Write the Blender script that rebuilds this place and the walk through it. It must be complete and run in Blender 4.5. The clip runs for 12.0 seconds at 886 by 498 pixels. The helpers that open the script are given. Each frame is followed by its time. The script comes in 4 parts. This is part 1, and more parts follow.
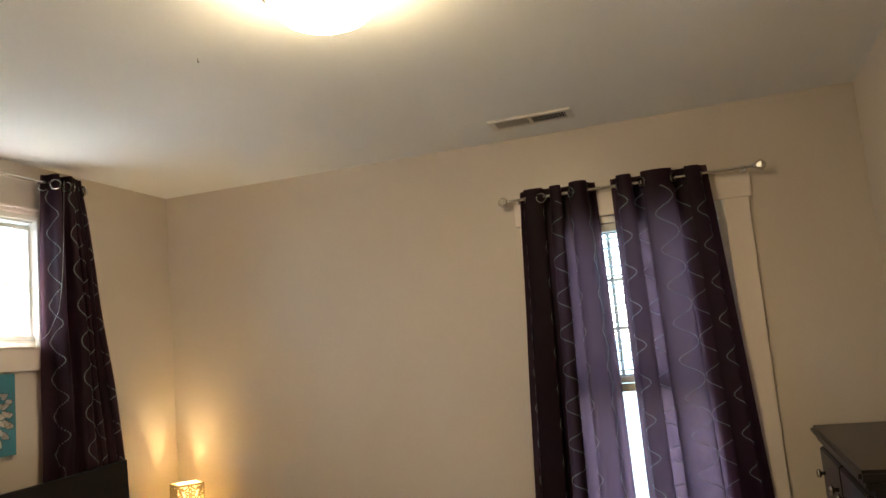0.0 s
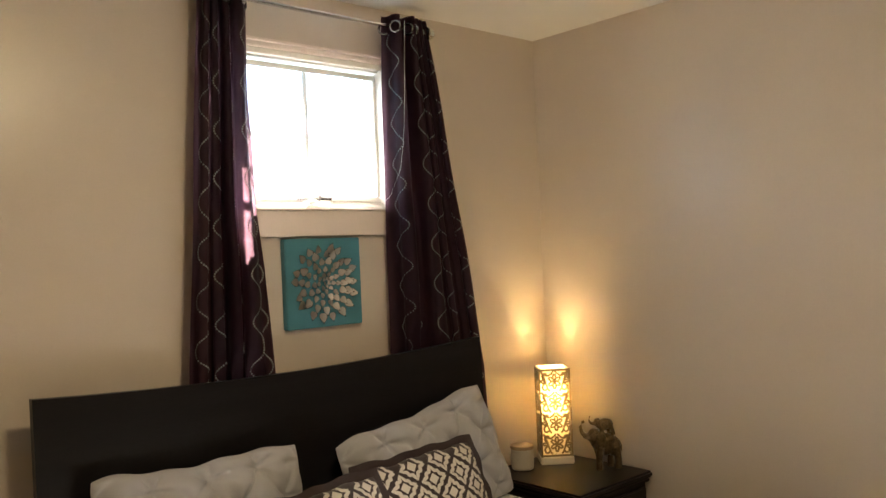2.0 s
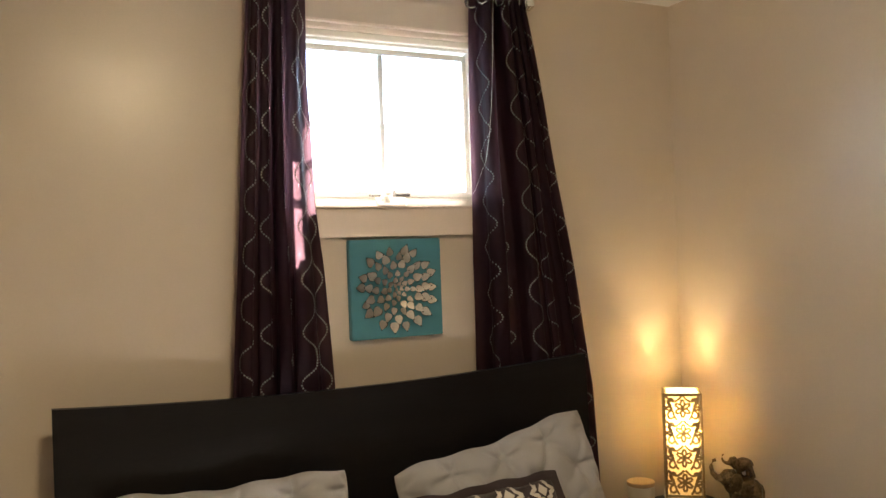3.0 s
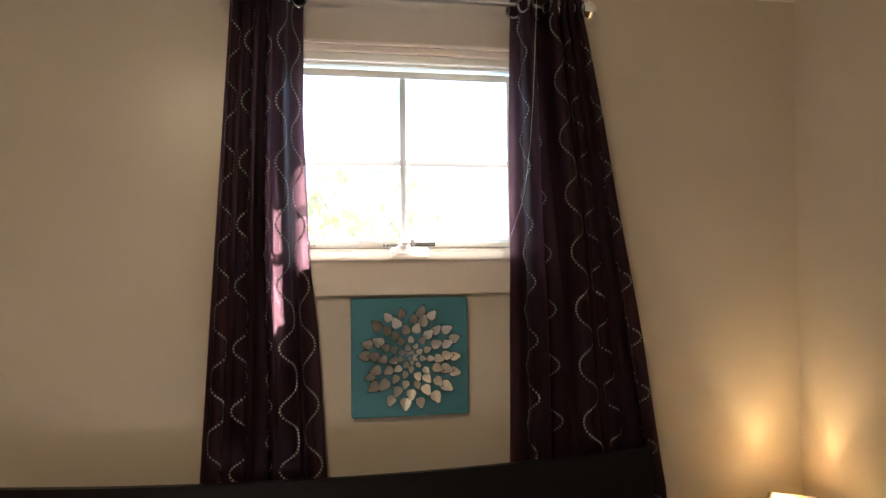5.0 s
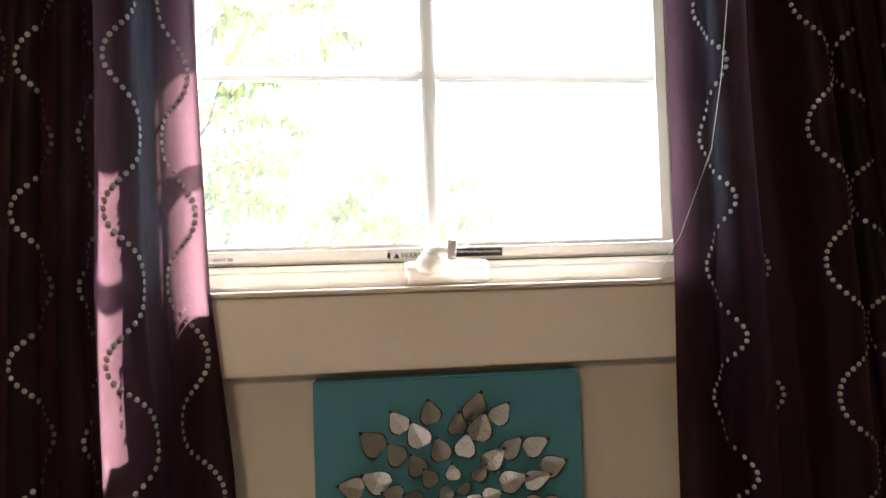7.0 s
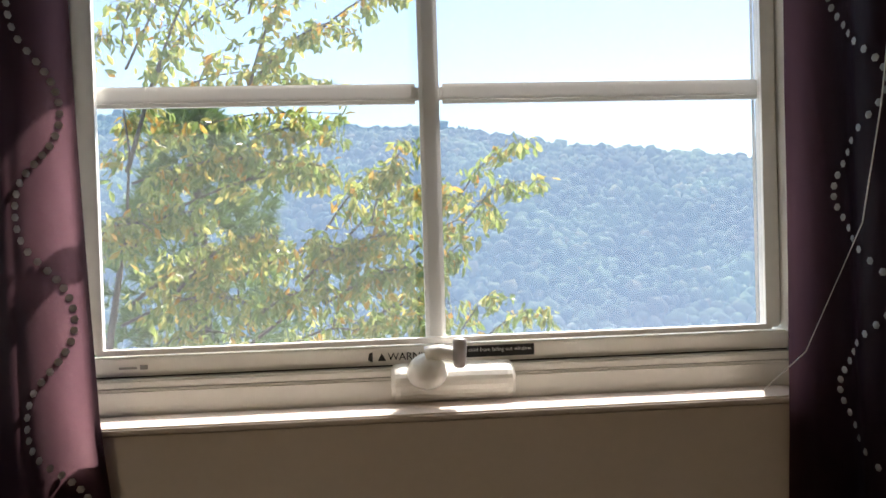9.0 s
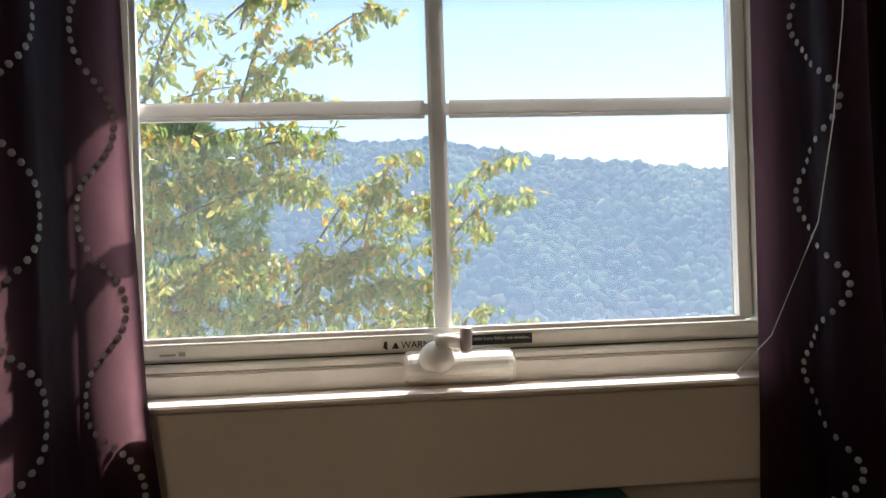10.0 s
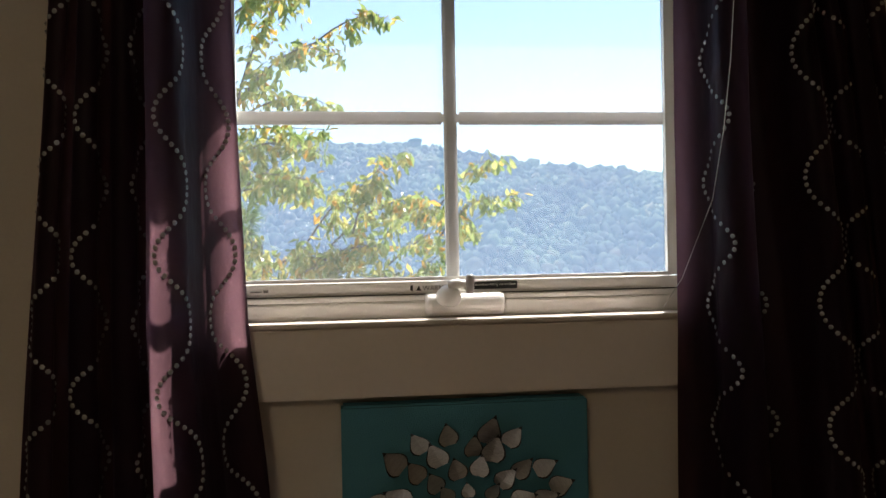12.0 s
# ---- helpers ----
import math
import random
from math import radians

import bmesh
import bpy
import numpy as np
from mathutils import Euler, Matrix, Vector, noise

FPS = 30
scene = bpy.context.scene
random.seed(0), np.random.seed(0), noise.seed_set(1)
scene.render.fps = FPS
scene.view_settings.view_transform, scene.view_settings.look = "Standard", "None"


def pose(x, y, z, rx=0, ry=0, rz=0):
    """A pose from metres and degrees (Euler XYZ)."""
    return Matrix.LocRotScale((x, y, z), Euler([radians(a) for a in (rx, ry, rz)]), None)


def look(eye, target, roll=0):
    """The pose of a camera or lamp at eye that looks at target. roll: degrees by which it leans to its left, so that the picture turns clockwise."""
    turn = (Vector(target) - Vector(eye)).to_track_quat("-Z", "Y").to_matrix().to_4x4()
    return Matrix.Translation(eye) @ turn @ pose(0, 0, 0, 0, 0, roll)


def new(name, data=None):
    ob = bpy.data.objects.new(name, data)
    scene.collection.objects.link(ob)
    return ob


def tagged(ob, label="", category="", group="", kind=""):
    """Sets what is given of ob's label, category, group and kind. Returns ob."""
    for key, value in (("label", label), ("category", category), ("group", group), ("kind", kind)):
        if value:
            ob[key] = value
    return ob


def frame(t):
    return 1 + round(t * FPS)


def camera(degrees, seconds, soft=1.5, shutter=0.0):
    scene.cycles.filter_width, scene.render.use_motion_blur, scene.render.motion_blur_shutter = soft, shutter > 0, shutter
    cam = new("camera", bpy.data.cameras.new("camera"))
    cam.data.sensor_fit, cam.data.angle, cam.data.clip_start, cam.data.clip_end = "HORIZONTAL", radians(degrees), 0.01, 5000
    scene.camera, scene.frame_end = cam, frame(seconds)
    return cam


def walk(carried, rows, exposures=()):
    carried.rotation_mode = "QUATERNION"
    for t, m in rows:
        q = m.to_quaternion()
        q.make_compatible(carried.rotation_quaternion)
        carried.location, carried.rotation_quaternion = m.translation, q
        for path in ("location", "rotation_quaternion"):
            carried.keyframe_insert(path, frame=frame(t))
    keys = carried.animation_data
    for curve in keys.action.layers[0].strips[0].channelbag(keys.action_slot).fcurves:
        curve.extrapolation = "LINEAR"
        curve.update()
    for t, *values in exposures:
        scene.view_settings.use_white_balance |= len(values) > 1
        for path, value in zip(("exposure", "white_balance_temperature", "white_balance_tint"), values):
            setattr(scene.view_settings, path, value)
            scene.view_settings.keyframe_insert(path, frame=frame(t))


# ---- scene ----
cam = camera(57.2, 12.0)
PATH = [
    (0, (-2.326, -2.579, 1.47), (-0.437, -1.978, 1.731), -5.2),
    (0.5, (-2.239, -2.452, 1.509), (-0.48, -1.525, 1.724), -6.1),
    (1, (-2.046, -2.434, 1.509), (-0.447, -1.252, 1.719), -4.8),
    (1.5, (-1.81, -2.448, 1.485), (-0.367, -1.066, 1.574), -3.6),
    (2, (-1.55, -2.392, 1.486), (-0.222, -0.898, 1.494), -2.5),
    (2.5, (-1.275, -2.384, 1.492), (-0.217, -0.687, 1.506), -2.2),
    (3, (-0.995, -2.339, 1.506), (-0.099, -0.551, 1.514), -2.0),
    (3.2, (-0.916, -2.277, 1.531), (-0.011, -0.494, 1.533), -1.9),
    (5, (-0.371, -2.103, 1.636), (0.061, -0.151, 1.676), -0.6),
    (5.5, (-0.344, -2.075, 1.633), (-0.017, -0.103, 1.69), -0.5),
    (6, (-0.223, -1.848, 1.684), (0.022, 0.136, 1.704), -1.1),
    (6.5, (-0.157, -1.397, 1.659), (0.088, 0.587, 1.723), -1.4),
    (6.7, (-0.154, -1.177, 1.654), (0.156, 0.797, 1.734), -1.8),
    (8.3, (-0.064, -0.656, 1.791), (0.188, 1.325, 1.675), -1.5),
    (8.5, (-0.062, -0.652, 1.791), (0.178, 1.332, 1.708), -1.5),
    (9, (-0.058, -0.652, 1.791), (0.121, 1.339, 1.753), -1.7),
    (9.5, (-0.056, -0.652, 1.787), (0.119, 1.341, 1.768), -1.7),
    (10, (-0.083, -0.728, 1.779), (0.126, 1.261, 1.775), -1.8),
    (10.5, (-0.105, -0.802, 1.781), (0.127, 1.184, 1.749), -1.8),
    (11, (-0.125, -0.853, 1.775), (0.132, 1.13, 1.734), -1.7),
    (11.5, (-0.146, -0.925, 1.757), (0.126, 1.056, 1.742), -1.3),
    (12, (-0.148, -1.012, 1.738), (0.100, 0.973, 1.741), -1.1),
]
walk(cam, [(t, look(eye, target, roll)) for t, eye, target, roll in PATH],
     exposures=[(0, 4.48, 6350, 11), (3.2, 4.53, 6450, 12), (5.0, 4.0, 6250, 14), (6.7, 3.95, 6200, 14), (8.3, 2.6, 6350, 12), (9.2, 2.05, 6450, 12), (10.2, 2.0, 6450, 12), (12.0, 2.1, 6400, 12)])

# ---- light and exposure ----
SUN_DIR = Vector((0.25, 0.54, 0.78)).normalized()
world = bpy.data.worlds.new("world")
scene.world = world
world.use_nodes = True
wn = world.node_tree.nodes
sky = wn.new("ShaderNodeTexSky")
sky.sky_type = "NISHITA"
sky.sun_disc = False
sky.sun_elevation = math.asin(SUN_DIR.z)
sky.sun_rotation = math.atan2(SUN_DIR.x, SUN_DIR.y)
sky.dust_density, sky.ozone_density = 0.35, 2.5
world.node_tree.links.new(sky.outputs[0], wn["Background"].inputs[0])
wn["Background"].inputs[1].default_value = 0.078
sun = new("sun", bpy.data.lights.new("sun", "SUN"))
sun.data.energy, sun.data.angle, sun.data.color = 3.6, radians(0.5), (1.0, 0.94, 0.85)
sun.matrix_world = look(SUN_DIR * 20, (0, 0, 0))
CEILING_LAMP_STRENGTH = 3.9
TABLE_LAMP_WATTS = 0.64


# ---- materials ----
def mat(name, color, rough=0.6, metal=0.0, vary=0.12, scale=8.0, bump=0.1, fine=120.0, spec=0.5, sheen=0.0, stretch=None, distance=0.002):
    """A surface with colour drift at two scales and fine relief."""
    m = bpy.data.materials.new(name)
    m.use_nodes = True
    n, l = m.node_tree.nodes, m.node_tree.links
    b = n["Principled BSDF"]
    b.inputs["Roughness"].default_value, b.inputs["Metallic"].default_value = rough, metal
    b.inputs["Specular IOR Level"].default_value = spec
    b.inputs["Sheen Weight"].default_value = sheen
    tc = n.new("ShaderNodeTexCoord")
    mp = n.new("ShaderNodeMapping")
    l.new(tc.outputs["Object"], mp.inputs[0])
    if stretch:
        mp.inputs["Scale"].default_value = stretch
    a, f = n.new("ShaderNodeTexNoise"), n.new("ShaderNodeTexNoise")
    a.inputs["Scale"].default_value, f.inputs["Scale"].default_value = scale, fine
    a.inputs["Detail"].default_value, f.inputs["Detail"].default_value = 4, 3
    for t in (a, f):
        l.new(mp.outputs[0], t.inputs["Vector"])
    add = n.new("ShaderNodeMath")
    add.operation = "ADD"
    l.new(a.outputs[0], add.inputs[0]), l.new(f.outputs[0], add.inputs[1])
    r = n.new("ShaderNodeMapRange")
    r.inputs[1].default_value, r.inputs[2].default_value = 0.6, 1.4
    r.inputs[3].default_value, r.inputs[4].default_value = 1 - vary, 1 + vary
    l.new(add.outputs[0], r.inputs[0])
    mul = n.new("ShaderNodeVectorMath")
    mul.operation = "SCALE"
    mul.inputs[0].default_value = color
    l.new(r.outputs[0], mul.inputs["Scale"])
    l.new(mul.outputs[0], b.inputs["Base Color"])
    if bump:
        bp = n.new("ShaderNodeBump")
        bp.inputs["Strength"].default_value, bp.inputs["Distance"].default_value = bump, distance
        l.new(f.outputs[0], bp.inputs["Height"]), l.new(bp.outputs[0], b.inputs["Normal"])
    return m


def see_through(m, color, amount):
    """Lets part of the light pass diffusely through a thin surface."""
    n, l = m.node_tree.nodes, m.node_tree.links
    t, mix, out = n.new("ShaderNodeBsdfTranslucent"), n.new("ShaderNodeMixShader"), n["Material Output"]
    t.inputs[0].default_value = (*color, 1)
    mix.inputs[0].default_value = amount
    l.new(n["Principled BSDF"].outputs[0], mix.inputs[1]), l.new(t.outputs[0], mix.inputs[2])
    l.new(mix.outputs[0], out.inputs[0])
    return m


def leafy(name, stops, spec=0.5, rough=0.4, through_light=0.45):
    """Foliage coloured leaf by leaf."""
    m = mat(name, (0.1, 0.12, 0.03), rough, spec=spec, bump=0)
    n, l = m.node_tree.nodes, m.node_tree.links
    g, ramp = n.new("ShaderNodeNewGeometry"), n.new("ShaderNodeValToRGB")
    l.new(g.outputs["Random Per Island"], ramp.inputs[0])
    while len(ramp.color_ramp.elements) < len(stops):
        ramp.color_ramp.elements.new(0.5)
    for e, (p, c) in zip(ramp.color_ramp.elements, stops):
        e.position, e.color = p, (*c, 1)
    l.new(ramp.outputs[0], n["Principled BSDF"].inputs["Base Color"])
    if through_light:
        see_through(m, (1, 1, 1), through_light)
        for node in n:
            if node.type == "BSDF_TRANSLUCENT":
                l.new(ramp.outputs[0], node.inputs[0])
    return m


M_WALL = mat("wall_paint", (0.59, 0.517, 0.447), 0.30, vary=0.03, scale=2.5, bump=0.12, fine=160, spec=0.4)
M_CEIL = mat("ceiling_paint", (0.78, 0.78, 0.77), 0.75, vary=0.025, scale=2, bump=0.15, fine=140, spec=0.25)
M_TRIM = mat("trim_paint", (0.76, 0.67, 0.61), 0.38, vary=0.03, scale=5, bump=0.05)
M_VINYL = mat("white_vinyl", (0.86, 0.84, 0.79), 0.32, vary=0.03, scale=9, bump=0.03)
M_GROOVE = mat("groove_shade", (0.05, 0.05, 0.05), 0.6, bump=0)
M_FLOOR = mat("carpet", (0.50, 0.45, 0.38), 0.95, vary=0.25, scale=6, bump=0.6, fine=500, spec=0.1)
M_BED = mat("espresso_wood", (0.008, 0.007, 0.008), 0.36, spec=0.18, vary=0.3, scale=4, bump=0.08, fine=60, stretch=(0.6, 6, 6))
M_DARKWOOD = mat("dark_wood", (0.018, 0.013, 0.012), 0.34, spec=0.3, vary=0.3, scale=5, bump=0.08, fine=60, stretch=(0.7, 6, 6))
M_PILLOW = mat("grey_cotton", (0.40, 0.40, 0.43), 0.9, vary=0.06, scale=10, bump=0.3, fine=600, sheen=0.3, spec=0.2)
M_SHEET = mat("pale_bedding", (0.74, 0.73, 0.72), 0.9, vary=0.06, scale=6, bump=0.3, fine=500, spec=0.2)
M_BROWN = mat("brown_fabric", (0.045, 0.032, 0.034), 0.85, vary=0.15, scale=10, bump=0.3, fine=500, sheen=0.2, spec=0.2)
M_MOTIF = mat("ivory_fabric", (0.62, 0.58, 0.52), 0.85, vary=0.06, scale=12, bump=0.3, fine=500, spec=0.2)
M_CURT = see_through(mat("plum_satin", (0.009, 0.0038, 0.009), 0.5, vary=0.30, scale=5, bump=0.55, fine=38, sheen=0.0, spec=0.10, stretch=(1, 1, 0.3), distance=0.006), (0.74, 0.38, 0.46), 0.11)
M_BEAD = mat("silver_thread", (0.32, 0.305, 0.31), 0.35, metal=0.0, vary=0.1, bump=0)
M_STEEL = mat("brushed_nickel", (0.62, 0.60, 0.57), 0.22, metal=1.0, vary=0.06, bump=0.03)
M_GROMMET = mat("dark_chrome", (0.25, 0.24, 0.25), 0.2, metal=1.0, bump=0)
M_TEAL = mat("teal_canvas", (0.055, 0.21, 0.28), 0.6, vary=0.1, scale=14, bump=0.5, fine=700)
M_TEALEDGE = mat("teal_canvas_side", (0.045, 0.20, 0.22), 0.65, vary=0.1, scale=14, bump=0.5, fine=700)
M_PETAL = mat("silver_leaf", (0.50, 0.48, 0.46), 0.32, metal=1.0, vary=0.2, scale=60, bump=0.5, fine=200, stretch=(1, 1, 3))
M_BRONZE = mat("antique_bronze", (0.19, 0.14, 0.08), 0.35, metal=0.9, vary=0.5, scale=50, bump=0.8, fine=160, distance=0.004)
M_LAMPMETAL = mat("champagne_metal", (0.30, 0.24, 0.16), 0.4, metal=0.8, vary=0.1, bump=0.05)
M_SHADE = see_through(mat("lamp_fabric", (0.85, 0.80, 0.70), 0.8, vary=0.03, bump=0.1), (0.95, 0.86, 0.68), 0.32)
M_CERAMIC = mat("ivory_ceramic", (0.62, 0.56, 0.47), 0.45, vary=0.05, bump=0.03)
M_LID = mat("pale_wood", (0.50, 0.36, 0.22), 0.55, vary=0.15, scale=10, stretch=(1, 8, 8), bump=0.1)
M_CORD = mat("white_cord", (0.75, 0.73, 0.70), 0.7, bump=0)
M_INK = mat("black_ink", (0.012, 0.012, 0.012), 0.5, bump=0)
M_PAPER = mat("grey_ink", (0.30, 0.29, 0.27), 0.6, bump=0)
M_WHITEINK = mat("white_ink", (0.75, 0.75, 0.73), 0.5, bump=0)
M_VENT = mat("vent_enamel", (0.66, 0.63, 0.58), 0.45, vary=0.04, bump=0.02)
M_DUCT = mat("duct_shade", (0.05, 0.045, 0.04), 0.8, bump=0)
M_OVERHANG = mat("overhang_paint", (0.55, 0.53, 0.50), 0.7, bump=0.1)
M_BARK = mat("bark", (0.16, 0.13, 0.11), 0.85, vary=0.35, scale=20, bump=0.8, fine=90, stretch=(4, 4, 0.8), distance=0.01)
M_LEAF = leafy("broad_leaf", [(0.0, (0.20, 0.29, 0.08)), (0.35, (0.36, 0.44, 0.12)), (0.62, (0.48, 0.50, 0.16)), (0.88, (0.66, 0.56, 0.16)), (0.97, (0.75, 0.40, 0.07))], rough=0.33, spec=0.6, through_light=0.6)
M_PINE = leafy("pine_needles", [(0.0, (0.12, 0.20, 0.06)), (0.6, (0.20, 0.31, 0.09)), (1.0, (0.30, 0.40, 0.13))], rough=0.5, spec=0.3, through_light=0.3)
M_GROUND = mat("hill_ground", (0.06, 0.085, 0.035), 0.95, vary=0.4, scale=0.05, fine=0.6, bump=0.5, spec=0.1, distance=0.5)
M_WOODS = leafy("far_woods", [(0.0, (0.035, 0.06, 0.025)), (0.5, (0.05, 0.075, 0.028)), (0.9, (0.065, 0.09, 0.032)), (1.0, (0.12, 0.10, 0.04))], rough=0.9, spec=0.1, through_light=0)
# broad light and dark stands of trees
wn_, wl_ = M_WOODS.node_tree.nodes, M_WOODS.node_tree.links
w_tc, w_no, w_mr, w_mul = wn_.new("ShaderNodeTexCoord"), wn_.new("ShaderNodeTexNoise"), wn_.new("ShaderNodeMapRange"), wn_.new("ShaderNodeVectorMath")
w_no.inputs["Scale"].default_value, w_no.inputs["Detail"].default_value = 0.03, 5
w_mr.inputs[1].default_value, w_mr.inputs[2].default_value, w_mr.inputs[3].default_value, w_mr.inputs[4].default_value = 0.35, 0.65, 0.35, 1.7
w_mul.operation = "SCALE"
wl_.new(w_tc.outputs["Object"], w_no.inputs["Vector"]), wl_.new(w_no.outputs[0], w_mr.inputs[0]), wl_.new(w_mr.outputs[0], w_mul.inputs["Scale"])
w_bsdf = wn_["Principled BSDF"]
wl_.new(w_bsdf.inputs["Base Color"].links[0].from_socket, w_mul.inputs[0]), wl_.new(w_mul.outputs[0], w_bsdf.inputs["Base Color"])
# blue glow painted on woods and ground as haze; woods are hundreds of metres off
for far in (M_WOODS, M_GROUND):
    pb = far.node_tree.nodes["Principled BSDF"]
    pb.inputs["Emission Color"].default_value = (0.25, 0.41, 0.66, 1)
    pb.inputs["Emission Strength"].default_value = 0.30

M_GLASS = bpy.data.materials.new("window_glass")
M_GLASS.use_nodes = True
gp = M_GLASS.node_tree.nodes["Principled BSDF"]
gp.inputs["Transmission Weight"].default_value, gp.inputs["Roughness"].default_value = 1.0, 0.0
gp.inputs["IOR"].default_value = 1.05

M_SCREEN = bpy.data.materials.new("insect_screen")
M_SCREEN.use_nodes = True
sn, sl = M_SCREEN.node_tree.nodes, M_SCREEN.node_tree.links
sn["Principled BSDF"].inputs["Base Color"].default_value = (0.45, 0.45, 0.46, 1)
s_t, s_mix = sn.new("ShaderNodeBsdfTransparent"), sn.new("ShaderNodeMixShader")
s_thru, s_wire = sn.new("ShaderNodeBsdfTranslucent"), sn.new("ShaderNodeMixShader")
s_thru.inputs[0].default_value = (0.27, 0.27, 0.27, 1)
s_mix.inputs[0].default_value = 0.24
sl.new(s_t.outputs[0], s_mix.inputs[1])
sl.new(sn["Principled BSDF"].outputs[0], s_wire.inputs[1]), sl.new(s_thru.outputs[0], s_wire.inputs[2])
sl.new(s_wire.outputs[0], s_mix.inputs[2]), sl.new(s_mix.outputs[0], sn["Material Output"].inputs[0])

M_BOWL = bpy.data.materials.new("lit_frosted_glass")
M_BOWL.use_nodes = True
bn = M_BOWL.node_tree.nodes["Principled BSDF"]
bn.inputs["Base Color"].default_value = (0.9, 0.86, 0.78, 1)
bn.inputs["Emission Color"].default_value = (1.0, 0.78, 0.45, 1)
bn.inputs["Emission Strength"].default_value = CEILING_LAMP_STRENGTH


# ---- mesh helpers ----
def mesh_ob(name, bm, material, parent=None, smooth=False, label=""):
    me = bpy.data.meshes.new(name)
    bmesh.ops.recalc_face_normals(bm, faces=bm.faces)
    if smooth:
        for f in bm.faces:
            f.smooth = True
    bm.to_mesh(me)
    bm.free()
    me.materials.append(material)
    ob = new(name, me)
    ob.parent = parent
    if label:
        tagged(ob, label)
    return ob


def part(name, bm, material, parent, label="", smooth=False):
    return mesh_ob(name, bm, material, parent, smooth, label)


def data_ob(name, verts, faces, material, parent=None, smooth=False):
    me = bpy.data.meshes.new(name)
    me.from_pydata(verts, [], faces)
    me.materials.append(material)
    if smooth:
        me.polygons.foreach_set("use_smooth", [True] * len(me.polygons))
    ob = new(name, me)
    ob.parent = parent
    return ob


def thing(name, label, category, m=None, group="", kind=""):
    ob = new(name)
    ob.empty_display_size = 0.05
    ob.matrix_world = m or Matrix()
    return tagged(ob, label, category, group, kind)


def box(bm, x0, x1, y0, y1, z0, z1, bevel=0.0):
    made = bmesh.ops.create_cube(bm, size=1)["verts"]
    for v in made:
        v.co = Vector(((x0, x1)[v.co.x > 0], (y0, y1)[v.co.y > 0], (z0, z1)[v.co.z > 0]))
    if bevel:
        edges = {e for v in made for e in v.link_edges}
        bmesh.ops.bevel(bm, geom=list(edges), offset=bevel, segments=2, affect="EDGES")
    return bm


def boxes(*rows, bevel=0.0):
    bm = bmesh.new()
    for r in rows:
        box(bm, *r, bevel=bevel)
    return bm


def tube(bm, points, radius, sides=8, caps=True):
    """A swept round bar; radius is a number or one for each point."""
    pts = [Vector(p) for p in points]
    rs = radius if isinstance(radius, (list, tuple)) else [radius] * len(pts)
    rings = []
    for i, p in enumerate(pts):
        d = (pts[min(i + 1, len(pts) - 1)] - pts[max(i - 1, 0)]).normalized()
        a = d.cross(Vector((0, 0, 1)) if abs(d.z) < 0.9 else Vector((1, 0, 0))).normalized()
        b = d.cross(a)
        rings.append([bm.verts.new(p + rs[i] * (math.cos(t) * a + math.sin(t) * b)) for t in (2 * math.pi * k / sides for k in range(sides))])
    for r0, r1 in zip(rings, rings[1:]):
        for k in range(sides):
            bm.faces.new((r0[k], r0[(k + 1) % sides], r1[(k + 1) % sides], r1[k]))
    if caps:
        bm.faces.new(rings[0][::-1])
        bm.faces.new(rings[-1])
    return bm


def lathe(profile, sides=32):
    """A turned shape round z; profile rows of radius and height."""
    bm = bmesh.new()
    rings = [[bm.verts.new((r * math.cos(2 * math.pi * k / sides), r * math.sin(2 * math.pi * k / sides), z)) for k in range(sides)] for r, z in profile]
    for r0, r1 in zip(rings, rings[1:]):
        for k in range(sides):
            bm.faces.new((r0[k], r0[(k + 1) % sides], r1[(k + 1) % sides], r1[k]))
    bmesh.ops.remove_doubles(bm, verts=bm.verts, dist=1e-5)
    return bm


def track(rows, v):
    """Value at v along rows of (position, value)."""
    return float(np.interp(v, [r[0] for r in rows], [r[1] for r in rows]))


# ---- the room's shell ----
X0, X1, Y0, Y1, H, T = -3.1, 1.16, -3.23, 0.0, 2.40, 0.16
tagged(mesh_ob("floor", boxes((X0 - T, X1 + T, Y0 - T, Y1 + T, -0.2, 0.0)), M_FLOOR), "beige cut-pile carpet on the bedroom floor", "floor", kind="structure")
tagged(mesh_ob("ceiling", boxes((X0 - T, X1 + T, Y0 - T, Y1 + T, H, H + 0.2)), M_CEIL), "flat white painted plaster ceiling", "ceiling", kind="structure")
WX, WZ0, WZ1 = 0.340, 1.652, 2.190
tagged(mesh_ob("wall_north", boxes((X0 - T, -WX, 0, T, 0, H), (WX, X1 + T, 0, T, 0, H), (-WX, WX, 0, T, 0, WZ0), (-WX, WX, 0, T, WZ1, H)), M_WALL), "beige painted wall behind the bed with a small high window", "wall", kind="structure")
EY0, EY1, EZ0, EZ1 = -2.69, -1.93, 0.55, 2.0
tagged(mesh_ob("wall_east", boxes((X1, X1 + T, EY1, 0, 0, H), (X1, X1 + T, Y0, EY0, 0, H), (X1, X1 + T, EY0, EY1, 0, EZ0), (X1, X1 + T, EY0, EY1, EZ1, H)), M_WALL), "beige painted side wall with a tall curtained window", "wall", kind="structure")
tagged(mesh_ob("wall_south", boxes((X0 - T, X1 + T, Y0 - T, Y0, 0, H)), M_WALL), "plain beige painted wall behind the chest", "wall", kind="structure")
tagged(mesh_ob("wall_west", boxes((X0 - T, X0, Y0, 0, 0, H)), M_WALL), "plain beige painted wall", "wall", kind="structure")
